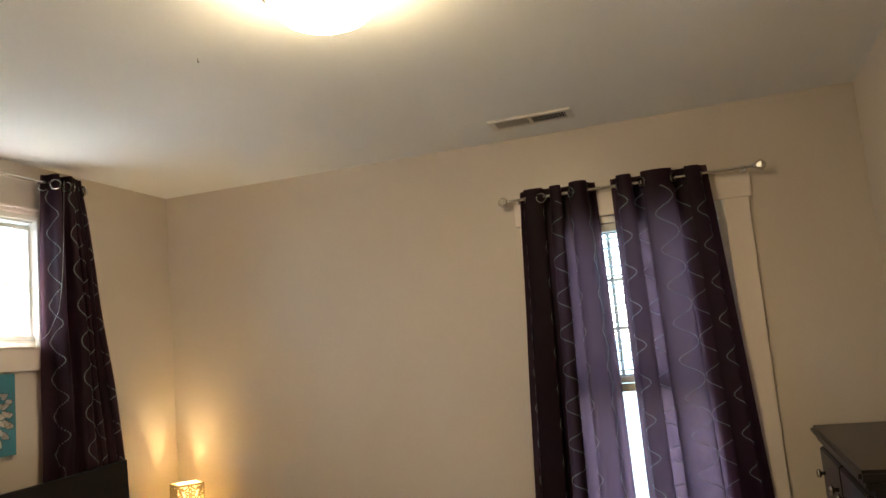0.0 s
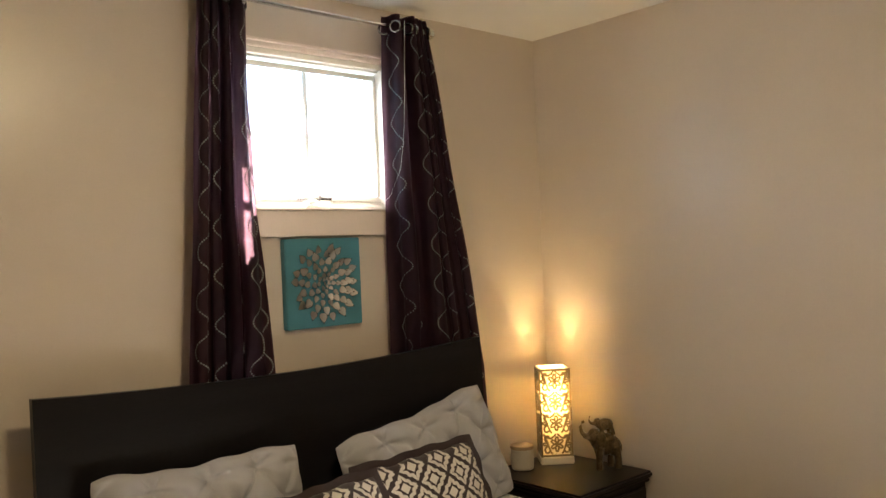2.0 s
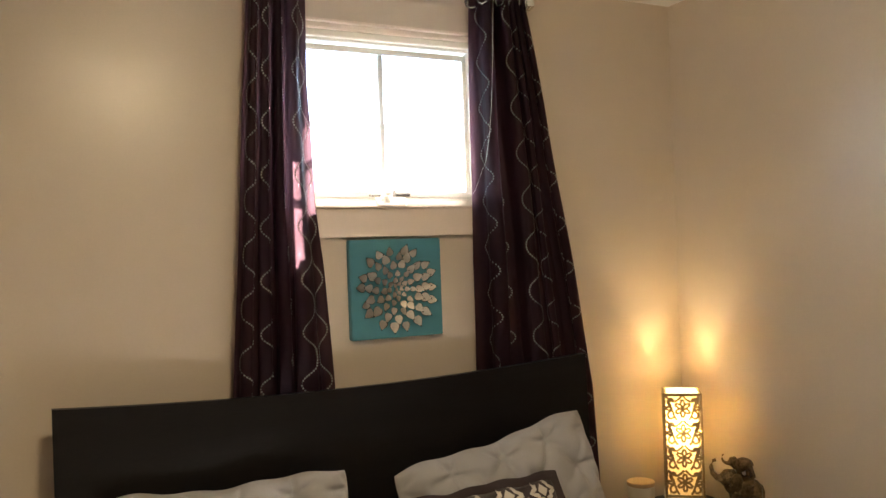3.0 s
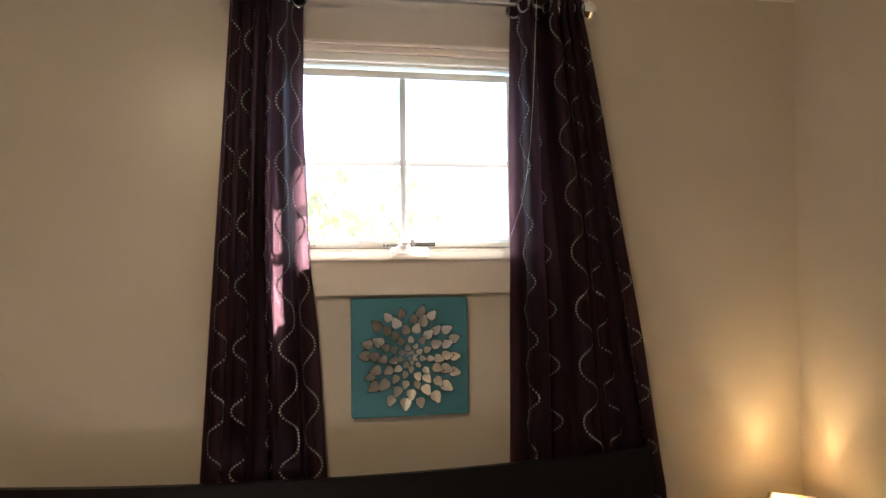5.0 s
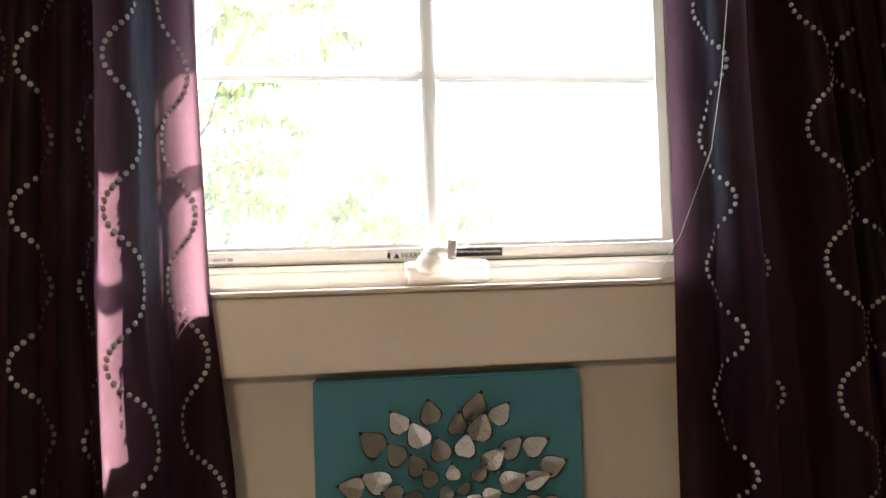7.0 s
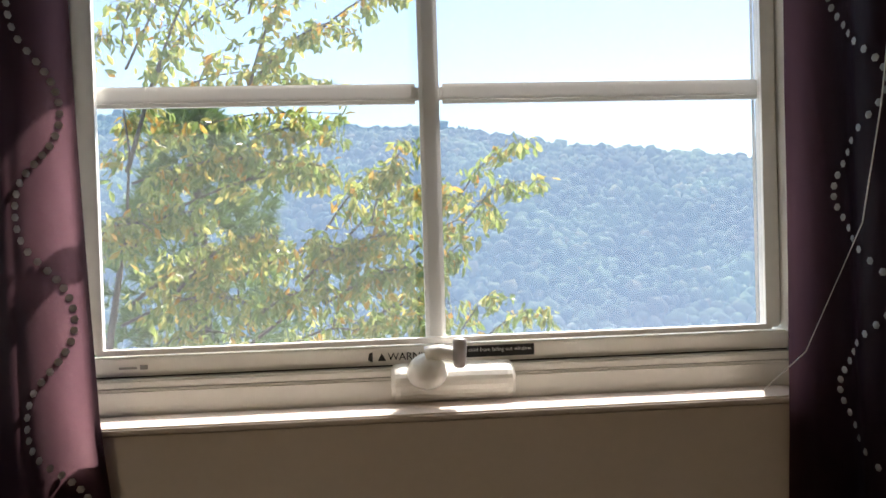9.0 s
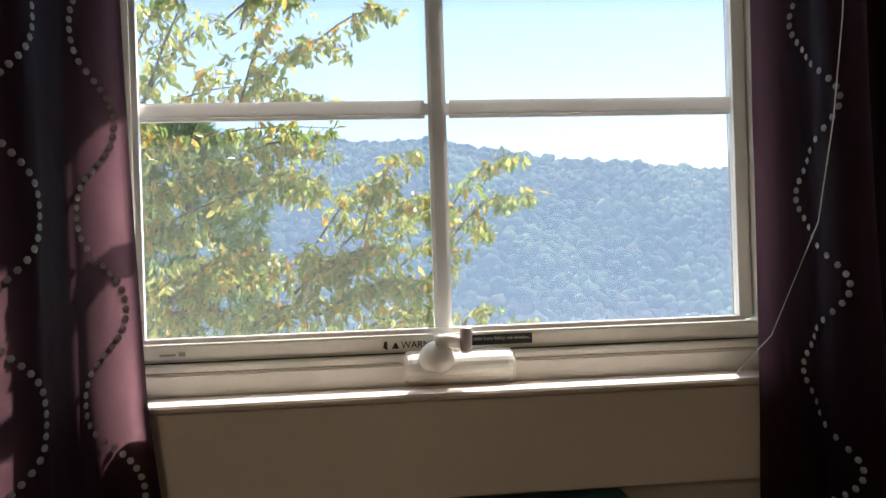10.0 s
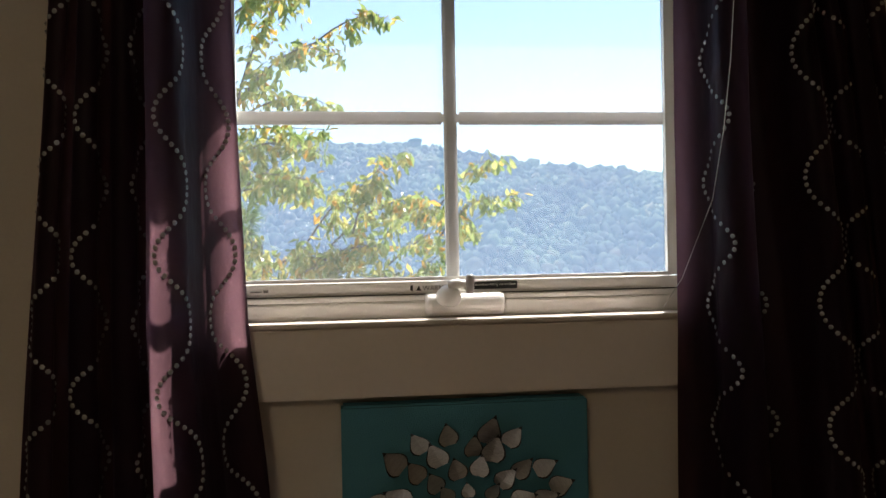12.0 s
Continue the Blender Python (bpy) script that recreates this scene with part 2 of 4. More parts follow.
# unseen overhang, added so the sun only reaches the lower side curtains
tagged(mesh_ob("sun_block_overhang", boxes((X1 + T, X1 + T + 0.60, Y0 - 1, T + 0.3, 2.58, 2.68)), M_OVERHANG), "unseen overhang added to keep sun off the upper side window", "eaves", kind="structure")
base = boxes((X0, X1 - 0.012, -0.012, 0, 0, 0.09), (X1 - 0.012, X1, Y0, 0, 0, 0.09), (X0, X1 - 0.012, Y0, Y0 + 0.012, 0, 0.09), (X0, X0 + 0.012, Y0 + 0.012, -0.012, 0, 0.09))
tagged(mesh_ob("baseboard", base, M_TRIM), "painted wooden baseboard round the room", "baseboard", kind="structure")


# ---- north window: small awning window with a crank ----
win = thing("window_1", "white vinyl awning window with four panes and screen", "window", kind="structure")
part("window_frame", boxes((-WX, -0.2955, -0.004, 0.052, WZ0, WZ1), (0.3025, WX, -0.004, 0.052, WZ0, WZ1), (-WX, -0.325, 0.0525, 0.12, WZ0, WZ1), (0.325, WX, 0.0525, 0.12, WZ0, WZ1), (-0.295, 0.302, -0.004, 0.12, WZ1 - 0.02, WZ1), (-0.295, 0.302, 0.012, 0.12, WZ0, WZ0 + 0.022), bevel=0.002), M_VINYL, win)
part("head_stop", boxes((-0.295, 0.302, 0.014, 0.10, WZ1 - 0.0275, WZ1 - 0.0205), bevel=0.002), M_VINYL, win)
sash = part("sash", boxes((-0.2945, -0.2815, 0.034, 0.052, 1.70, 2.156), (0.2895, 0.3015, 0.034, 0.052, 1.70, 2.156), (-0.2815, 0.2895, 0.034, 0.052, 2.140, 2.156), (-0.2815, 0.2895, 0.034, 0.052, 1.6745, 1.699), bevel=0.002), M_VINYL, win)
part("screen_frame", boxes((-0.281, -0.2755, 0.026, 0.033, 1.6995, 2.1395), (0.2835, 0.289, 0.026, 0.033, 1.6995, 2.1395), (-0.2755, 0.2835, 0.026, 0.033, 1.6995, 1.704), (-0.2755, 0.2835, 0.026, 0.033, 2.135, 2.1395)), M_VINYL, win)
bm = boxes((-0.2945, 0.3015, 0.022, 0.0335, 1.683, 1.6985), (-0.2945, 0.3015, 0.014, 0.0335, 1.6745, 1.6815), bevel=0.0015)
part("bottom_rail", bm, M_VINYL, win)
# dark strip paints the shade inside the groove between the rail pieces
part("rail_groove", boxes((-0.294, 0.301, 0.0245, 0.033, 1.6816, 1.6829)), M_GROOVE, win)
part("muntin", boxes((-0.0125, 0.0045, 0.036, 0.049, 1.699, 2.140), bevel=0.003), M_VINYL, sash, "upright white glazing bar")
part("muntin", boxes((-0.2815, -0.0128, 0.037, 0.048, 1.902, 1.919), bevel=0.003), M_VINYL, sash, "level white glazing bar")
part("muntin", boxes((0.0048, 0.2895, 0.037, 0.048, 1.902, 1.919), bevel=0.003), M_VINYL, sash, "level white glazing bar")
for x0, x1, z0, z1 in ((-0.2815, -0.004, 1.699, 1.910), (-0.004, 0.2895, 1.699, 1.910), (-0.2815, -0.004, 1.910, 2.140), (-0.004, 0.2895, 1.910, 2.140)):
    pane = part("pane", boxes((x0, x1, 0.0492, 0.0512, z0, z1)), M_GLASS, sash)
    pane.visible_shadow = False
bm = bmesh.new()
bm.faces.new([bm.verts.new(p) for p in ((-0.2755, 0.030, 1.704), (0.2835, 0.030, 1.704), (0.2835, 0.030, 2.135), (-0.2755, 0.030, 2.135))])
part("insect_screen", bm, M_SCREEN, win, "fine grey insect screen mesh")
# sill nosing and apron
part("sill", boxes((-0.288, 0.290, -0.033, 0.0115, 1.648, 1.6535), bevel=0.0015), M_TRIM, win)
part("apron", boxes((-0.286, 0.288, -0.026, 0, 1.561, 1.6475), bevel=0.002), M_TRIM, win, "cream painted flat apron board")
part("side_casing", boxes((-0.375, -WX - 0.0005, -0.010, 0, 1.654, 2.2075), bevel=0.002), M_TRIM, win)
part("side_casing", boxes((WX + 0.0005, 0.375, -0.010, 0, 1.654, 2.2075), bevel=0.002), M_TRIM, win)
part("head_casing", boxes((-WX, WX, -0.016, 0, WZ1 + 0.0005, WZ1 + 0.0175), bevel=0.003), M_TRIM, win)
part("head_lip", boxes((-0.385, 0.385, -0.026, 0, WZ1 + 0.018, WZ1 + 0.027), bevel=0.002), M_TRIM, win)

crank = thing("window_crank", "white folding crank handle on the window's bottom rail", "window crank", pose(0.007, 0.010, 1.652))
bm = bmesh.new()
sides = 14
ends = []
for x, s in ((-0.051, 0.80), (-0.048, 0.95), (-0.044, 1.0), (0.044, 1.0), (0.048, 0.95), (0.051, 0.80)):
    ends.append([bm.verts.new((x, 0.012 - 0.023 * s * math.cos(math.pi * k / sides - math.pi / 2) * 0.95, 0.0 + (0.016 + 0.0165 * s * math.sin(math.pi * k / sides - math.pi / 2)))) for k in range(sides + 1)])
for a, b in zip(ends, ends[1:]):
    for k in range(sides):
        bm.faces.new((a[k], a[k + 1], b[k + 1], b[k]))
    bm.faces.new((a[0], b[0], b[-1], a[-1]))
bm.faces.new(ends[0]), bm.faces.new(ends[-1][::-1])
part("cover", bm, M_VINYL, crank, smooth=False)
hub = part("hub", lathe([(0.0, 0.0), (0.0155, 0.0), (0.0165, 0.004), (0.015, 0.009), (0.011, 0.015), (0.0, 0.018)], 24), M_VINYL, crank, smooth=True)
hub.matrix_basis = pose(-0.022, -0.004, 0.024, 38, 0, 0)
part("arm", tube(bmesh.new(), [(-0.022, -0.006, 0.040), (-0.010, -0.008, 0.043), (0.004, -0.010, 0.040)], [0.008, 0.0065, 0.0055], 12), M_VINYL, crank, smooth=True)
part("knob", tube(bmesh.new(), [(0.004, -0.012, 0.032), (0.004, -0.013, 0.036), (0.0045, -0.014, 0.050), (0.0045, -0.014, 0.0535), (0.0045, -0.014, 0.0545)], [0.0045, 0.0055, 0.0058, 0.0055, 0.004], 14), mat("knob_plastic", (0.36, 0.33, 0.32), 0.35, bump=0), crank, "grey-brown crank knob", smooth=True)


def text(name, body, size, m, material, parent):
    cu = bpy.data.curves.new(name, "FONT")
    cu.body, cu.size, cu.extrude = body, size, 0.0001
    me = bpy.data.meshes.new_from_object(bpy.data.objects.new(name, cu))
    me.materials.append(material)
    ob = new(name, me)
    ob.parent = parent
    ob.matrix_basis = m
    return ob


sticker = thing("warning_sticker", "black and white warning sticker on the window rail", "sticker", pose(0, 0.0215, 1.684))
part("strip", boxes((0.010, 0.077, -0.0006, 0.0, 0.003, 0.0125), bevel=0.0002), M_INK, sticker, "black strip with white words")
text("word", "stop child from falling out window.", 0.0045, pose(0.012, -0.0007, 0.0075, 90), M_WHITEINK, sticker)
text("word", "WARNING", 0.0088, pose(-0.046, -0.0002, 0.0032, 90), M_INK, sticker)
bm = bmesh.new()
for a, b, c in (((-0.0545, 0.003), (-0.0475, 0.003), (-0.051, 0.0095)), ((-0.0625, 0.004), (-0.0585, 0.002), (-0.0585, 0.0105)), ((-0.0625, 0.004), (-0.0585, 0.0105), (-0.0615, 0.0095))):
    bm.faces.new([bm.verts.new((p[0], -0.0003, p[1])) for p in (a, b, c)])
part("symbol", bm, M_INK, sticker)
mark = thing("maker_mark", "small grey printed mark on the window rail", "sticker", pose(-0.262, 0.0215, 1.688))
part("bar", boxes((0, 0.014, -0.0005, 0, 0.001, 0.0028)), M_PAPER, mark)
part("bar", boxes((0.0165, 0.0225, -0.0005, 0, 0.0005, 0.0042)), M_PAPER, mark)


# ---- curtains ----
def curtain(name, left, right, top, bottom, folds, seed, label, place, depth=0.037, phase=1.5708, inner=0, edge=0.0, wave=0.042, tuck=0.0, outer=0):
    """A grommet-top panel; left and right are rows of (height, position) along the rod."""
    rnd = random.Random(seed)
    ph = [rnd.uniform(0, 6.28) for _ in range(6)]
    root = thing(name, label, "curtain", place, "curtains of the bedroom")
    edges_l, edges_r = sorted(left), sorted(right)

    def at(u, z, off=0.0):
        k = (top - z) / (top - bottom)
        w = u + 0.018 * math.sin(2 * math.pi * u * 2 + ph[0] + 1.3 * k) * math.sin(math.pi * u)
        x = track(edges_l, z) * (1 - w) + track(edges_r, z) * w
        a = depth * (0.75 + 0.35 * math.sin(ph[1] + 5 * u + 2 * k))
        g = u if not edge else (1 - (1 - u) ** 1.6 if inner > 0.5 else u ** 1.6)
        th = 2 * math.pi * folds * (g + 0.035 * math.sin(2 * math.pi * u + ph[4]) * math.sin(math.pi * u) * 2) + 0.5 * k * math.sin(ph[2] + 4 * u) * math.sin(math.pi * u) + phase
        y = a * math.sin(th) + edge * min(1, max(k, 0) * 6) * (abs(2 * u - 1) ** 6) * (1 if (u > 0.5) == (inner > 0.5) else 0)
        y += 0.30 * a * k * math.sin(2 * math.pi * folds * 2.3 * u + ph[3] + 2.2 * k)
        y += 0.004 * math.sin(19 * k + ph[4] + 9 * u)
        if edge:
            y = max(y, track([(1.15, -0.012), (1.40, -0.09)], z))
        x -= (0.15 + 0.04 * math.sin(ph[2] + 7 * u)) * (track(edges_r, z) - track(edges_l, z)) / folds * math.sin(2 * th) * min(1, 9 * min(u, 1 - u))
        x += 0.006 * k * math.sin(2 * math.pi * folds * 2 * u + ph[3])
        return Vector((x, y + off, z))

    nu, nz = 110, 64
    verts, faces = [], []
    for j in range(nz + 1):
        z = top + (bottom - top) * j / nz
        for i in range(nu + 1):
            verts.append(at(i / nu, z))
    for j in range(nz):
        for i in range(nu):
            a = j * (nu + 1) + i
            faces.append((a, a + 1, a + nu + 2, a + nu + 1))
    panel = data_ob("panel", verts, faces, M_CURT, root, True)
    # doubled cloth: the header band, and the outer part folded back behind itself
    layers = [("header", 0.02, 0.98, top - 0.005, top - 0.10, 0.006)]
    if tuck:
        layers.append(("fold", 1 - tuck, 0.995, top - 0.004, bottom + 0.01, 0.016) if outer else ("fold", 0.005, tuck, top - 0.004, bottom + 0.01, 0.016))
    for nm, u0, u1, za, zb, off in layers:
        mu, mz = 60, 40
        lv = [at(u0 + (u1 - u0) * i / mu, za + (zb - za) * j / mz, off) for j in range(mz + 1) for i in range(mu + 1)]
        lf = [(j * (mu + 1) + i, j * (mu + 1) + i + 1, (j + 1) * (mu + 1) + i + 1, (j + 1) * (mu + 1) + i) for j in range(mz) for i in range(mu)]
        data_ob(nm, lv, lf, M_CURT, root, True)
    # bead lines: mirrored waves in pairs, about a hand apart on the flat cloth
    bv, bf = [], []
    lines = 5
    offs = [rnd.uniform(-0.012, 0.012) for _ in range(lines)]
    for q in range(lines):
        sgn = 1 if q % 2 else -1
        z = top - 0.07
        while z > bottom + 0.03:
            u = (q + 0.5) / lines + offs[q] + sgn * wave * math.sin(2 * math.pi * z / 0.148)
            p = at(u, z)
            du = (at(min(u + 0.004, 1), z) - at(max(u - 0.004, 0), z)).normalized()
            nrm = du.cross(Vector((0, 0, 1))).normalized()
            for side in (1, -1):
                o = len(bv)
                r = 0.0030
                for t in range(6):
                    bv.append(p + nrm * 0.0012 * side + du * r * math.cos(t * math.pi / 3) + Vector((0, 0, r * math.sin(t * math.pi / 3))))
                bv.append(p + nrm * 0.0030 * side)
                bf.extend((o + t, o + (t + 1) % 6, o + 6) for t in range(6))
            z -= 0.0080 / math.hypot(1, (at(min(1, max(0, u + sgn * wave * 0.02)), z).x - p.x) / (wave * 0.02 + 1e-6) * wave * 42.4 * math.cos(2 * math.pi * z / 0.148))
    beads = data_ob("beading", bv, bf, M_BEAD, root, True)
    tagged(beads, "wavy lines of small silver sequins", kind="stuff")
    for q in range(int(folds * 2)):
        u = (q + 0.5) / (folds * 2)
        p = at(u, top - 0.045)
        d = (at(u + 0.01, top - 0.045) - at(u - 0.01, top - 0.045)).normalized()
        bm = bmesh.new()
        n = d.cross(Vector((0, 0, 1)))
        ring = [p + 0.020 * (math.cos(t) * d + math.sin(t) * Vector((0, 0, 1))) for t in (2 * math.pi * i / 16 for i in range(17))]
        tube(bm, ring, 0.0045, 6, False)
        part("grommet", bm, M_GROMMET, root, smooth=True)
    return root


def rod_set(name, half, label, place):
    """A round rod with faceted finials and two brackets, along local x."""
    root = thing(name, label, "curtain rod", place)
    bm = bmesh.new()
    tube(bm, [(-half, 0, 0), (0.1, 0, 0)], 0.0075, 12)
    part("tube", bm, M_STEEL, root, smooth=False)
    part("inner_tube", tube(bmesh.new(), [(0.1, 0, 0), (half, 0, 0)], 0.006, 12), M_STEEL, root)
    for s in (-1, 1):
        bm = lathe([(0, 0), (0.009, 0), (0.009, 0.008), (0.016, 0.012), (0.023, 0.026), (0.023, 0.032), (0.012, 0.046), (0, 0.05)], 6)
        f = part("finial", bm, M_STEEL, root)
        f.matrix_basis = pose(s * half, 0, 0, 0, 90 * s, 0)
        bx = s * (half - 0.035)
        bm = boxes((bx - 0.006, bx + 0.006, 0.0, 0.078, -0.014, -0.008), (bx - 0.012, bx + 0.012, 0.078, 0.0835, -0.045, 0.02), bevel=0.001)
        tube(bm, [(bx + 0.0085, 0.011 * math.cos(t), 0.011 * math.sin(t)) for t in (math.pi + math.pi * i / 8 for i in range(9))], 0.003, 6)
        part("bracket", bm, M_STEEL, root)
    return root


rod_set("curtain_rod", 0.442, "brushed nickel curtain rod with faceted finials above the bed", pose(0.010, -0.085, 2.313))
curtain("curtain", [(2.36, -0.446), (2.29, -0.446), (1.13, -0.520), (0.25, -0.56)], [(2.36, -0.268), (2.02, -0.270), (1.65, -0.256), (1.476, -0.236), (1.128, -0.217), (0.25, -0.2)], 2.352, 0.25, 4, 3, "plum satin curtain with wavy silver bead lines beside the window", pose(0, -0.092, 0), inner=1, edge=0.018)
curtain("curtain", [(2.36, 0.266), (2.29, 0.268), (1.89, 0.264), (1.636, 0.268), (1.138, 0.262), (0.25, 0.28)], [(2.36, 0.455), (2.30, 0.462), (1.97, 0.526), (1.53, 0.603), (1.04, 0.681), (0.25, 0.72)], 2.352, 0.25, 5, 8, "plum satin curtain with bead lines, flaring behind the headboard", pose(0, -0.092, 0), inner=0, edge=0.016)
E90 = pose(1.078, 0, 0, 0, 0, -90)
rod_set("curtain_rod", 0.50, "brushed nickel telescopic curtain rod above the side window", pose(1.078, -2.315, 2.107, 0, 0, -90))
curtain("curtain", [(2.15, 1.861), (0.86, 1.795), (0.1, 1.77)], [(2.15, 2.185), (0.86, 2.206), (0.1, 2.21)], 2.145, 0.12, 3, 11, "plum satin curtain glowing lilac with daylight behind it", E90, depth=0.045, tuck=0.40)
curtain("curtain", [(2.15, 2.250), (0.86, 2.25), (0.1, 2.26)], [(2.15, 2.640), (0.86, 2.722), (0.1, 2.75)], 2.145, 0.12, 3, 15, "backlit plum satin curtain with dark wavy bead lines", E90, depth=0.045, tuck=0.32, outer=1)
cord = thing("pull_cord", "thin white cord hanging in front of the curtain", "cord", pose(0, -0.135, 0))
part("string", tube(bmesh.new(), [(0.318, 0.0, 2.325), (0.305, 0, 2.07), (0.296, 0, 1.95), (0.286, 0, 1.87), (0.271, 0.0, 1.79), (0.246, 0.03, 1.70), (0.250, 0.10, 1.66)], 0.0005, 6), M_CORD, cord)


# ---- east window ----
ew = thing("window_2", "tall white double-hung window with divided upper panes", "window", pose(X1, 0, 0), kind="structure")
part("casing", boxes((-0.018, 0, EY0 - 0.095, EY0, 0.45, 2.0), bevel=0.003), M_TRIM, ew)
part("casing", boxes((-0.018, 0, EY1, EY1 + 0.095, 0.45, 2.0), bevel=0.003), M_TRIM, ew)
part("head_casing", boxes((-0.022, 0, EY0 - 0.11, EY1 + 0.11, 2.001, 2.10), bevel=0.003), M_TRIM, ew)
part("sill", boxes((-0.05, 0, EY0 - 0.11, EY1 + 0.11, 0.42, 0.449), bevel=0.004), M_TRIM, ew)
part("frame", boxes((0.0, 0.12, EY0, EY0 + 0.03, EZ0, EZ1), (0.0, 0.12, EY1 - 0.03, EY1, EZ0, EZ1), (0, 0.12, EY0 + 0.03, EY1 - 0.03, EZ1 - 0.03, EZ1), (0, 0.12, EY0 + 0.03, EY1 - 0.03, EZ0, EZ0 + 0.04)), M_VINYL, ew)
us = part("upper_sash", boxes((0.06, 0.09, EY0 + 0.03, EY0 + 0.065, 1.29, 1.97), (0.06, 0.09, EY1 - 0.065, EY1 - 0.03, 1.29, 1.97), (0.06, 0.09, EY0 + 0.065, EY1 - 0.065, 1.93, 1.97), (0.06, 0.09, EY0 + 0.065, EY1 - 0.065, 1.29, 1.325)), M_VINYL, ew)
ls = part("lower_sash", boxes((0.03, 0.058, EY0 + 0.03, EY0 + 0.065, 0.59, 1.289), (0.03, 0.058, EY1 - 0.065, EY1 - 0.03, 0.59, 1.289), (0.03, 0.058, EY0 + 0.065, EY1 - 0.065, 1.255, 1.289), (0.03, 0.058, EY0 + 0.065, EY1 - 0.065, 0.59, 0.64)), M_VINYL, ew)
for y in (-2.435, -2.20):
    part("muntin", boxes((0.066, 0.084, y - 0.007, y + 0.007, 1.325, 1.93)), M_VINYL, us)
for z in (1.52, 1.73):
    part("muntin", boxes((0.068, 0.082, EY0 + 0.065, EY1 - 0.065, z - 0.007, z + 0.007)), M_VINYL, us)
for nm, x, z0, z1, own in (("pane", 0.075, 1.325, 1.93, us), ("pane", 0.044, 0.64, 1.255, ls)):
    pane = part(nm, boxes((x - 0.0015, x + 0.0015, EY0 + 0.065, EY1 - 0.065, z0, z1)), M_GLASS, own)
    pane.visible_shadow = False


blind = thing("window_blind", "white slatted blind half lowered in the side window", "blind", pose(X1 + 0.028, (EY0 + EY1) / 2, 0))
part("head_rail", boxes((-0.015, 0.015, -0.345, 0.345, 1.935, 1.968), bevel=0.002), M_VINYL, blind)
slat_mesh = None
for k in range(15):
    if slat_mesh is None:
        slat = part("slat", boxes((-0.012, 0.012, -0.345, 0.345, -0.0008, 0.0008)), M_VINYL, blind)
        slat_mesh = slat.data
    else:
        slat = new("slat", slat_mesh)
        slat.parent = blind
    slat.matrix_basis = pose(0, 0, 1.905 - 0.040 * k, 0, 12, 0)
part("bottom_rail", boxes((-0.013, 0.013, -0.345, 0.345, 1.295, 1.318), bevel=0.002), M_VINYL, blind)
for y in (-0.25, 0.25):
    part("ladder_cord", tube(bmesh.new(), [(-0.013, y, 1.31), (-0.013, y, 1.94)], 0.0008, 5), M_CORD, blind)


# ---- wall art ----
art = thing("canvas_art", "teal square canvas with a raised silver-petal flower", "wall art", pose(0, 0, 1.40))
part("canvas", boxes((-0.1525, 0.1525, -0.030, -0.001, -0.1525, 0.1525), bevel=0.003), M_TEAL, art)


# dark colour put on petal edges for shadow and the lifted underside
M_RIM = mat("shaded_edge", (0.02, 0.018, 0.018), 0.5, bump=0)


def petal(length, width, bend):
    """A dished metal leaf with a lifted tip and a dark edge painted for shadow."""
    bm = bmesh.new()
    rows = []
    n = 7
    for i in range(n + 1):
        t = i / n
        w = width * 0.5 * math.sin(math.pi * min(1, 0.10 + 0.90 * t) ** 0.72) if i < n else 0.0004
        w *= 1.12 - 0.5 * t * t if i < n else 1
        lift = bend * t * t + 0.0015
        rows.append([bm.verts.new((s * w, -lift - k * w, length * t)) for s, k in ((-1.0, 0.16), (-0.88, 0.08), (0, 0.0), (0.88, 0.08), (1.0, 0.16))])
    for i, (a, b) in enumerate(zip(rows, rows[1:])):
        for k in range(4):
            f = bm.faces.new((a[k], a[k + 1], b[k + 1], b[k]))
            f.material_index = 1 if k in (0, 3) or i == n - 1 else 0
    return bm


rnd = random.Random(5)
petal_meshes = {}
for ring, (count, radius, length) in enumerate(((6, 0.006, 0.016), (9, 0.020, 0.020), (11, 0.039, 0.024), (14, 0.060, 0.030), (16, 0.083, 0.034), (18, 0.107, 0.036))):
    for i in range(count):
        if ring not in petal_meshes:
            pt = part("petal", petal(length, length * 0.82, 0.006 + 0.004 * (5 - ring) / 5), M_PETAL, art)
            pt.data.materials.append(M_RIM)
            petal_meshes[ring] = pt.data
        else:
            pt = new("petal", petal_meshes[ring])
            pt.parent = art
        a = 360 * (i + 0.5 * (ring % 2)) / count + rnd.uniform(-4, 4)
        r = radius + rnd.uniform(-0.004, 0.004)
        pt.matrix_basis = Matrix.Translation((0, -0.0305 - 0.0016 * (5 - ring), 0)) @ pose(0, 0, 0, 0, a, 0) @ Matrix.Translation((0, 0, r)) @ pose(0, 0, 0, rnd.uniform(-2, 8), rnd.uniform(-9, 9), rnd.uniform(-14, 14)) @ Matrix.Scale(rnd.uniform(0.85, 1.12), 4)


# ---- bed ----
bed = thing("bed", "black-brown wooden bed with a tall gently dished headboard", "bed")
bm = bmesh.new()
n = 28
HX0, HX1 = -0.972, 0.612
front, back = [], []
for i in range(n + 1):
    t = i / n
    x = HX0 + (HX1 - HX0) * t
    z = 1.126 + 0.031 * (2 * t - 1) ** 2
    front.append((bm.verts.new((x, -0.172 + 0.020 * (1 - (2 * t - 1) ** 2), 0.55)), bm.verts.new((x, -0.150 + 0.020 * (1 - (2 * t - 1) ** 2), z))))
    back.append((bm.verts.new((x, -0.135 + 0.020 * (1 - (2 * t - 1) ** 2), 0.55)), bm.verts.new((x, -0.125 + 0.012 * (1 - (2 * t - 1) ** 2), z))))
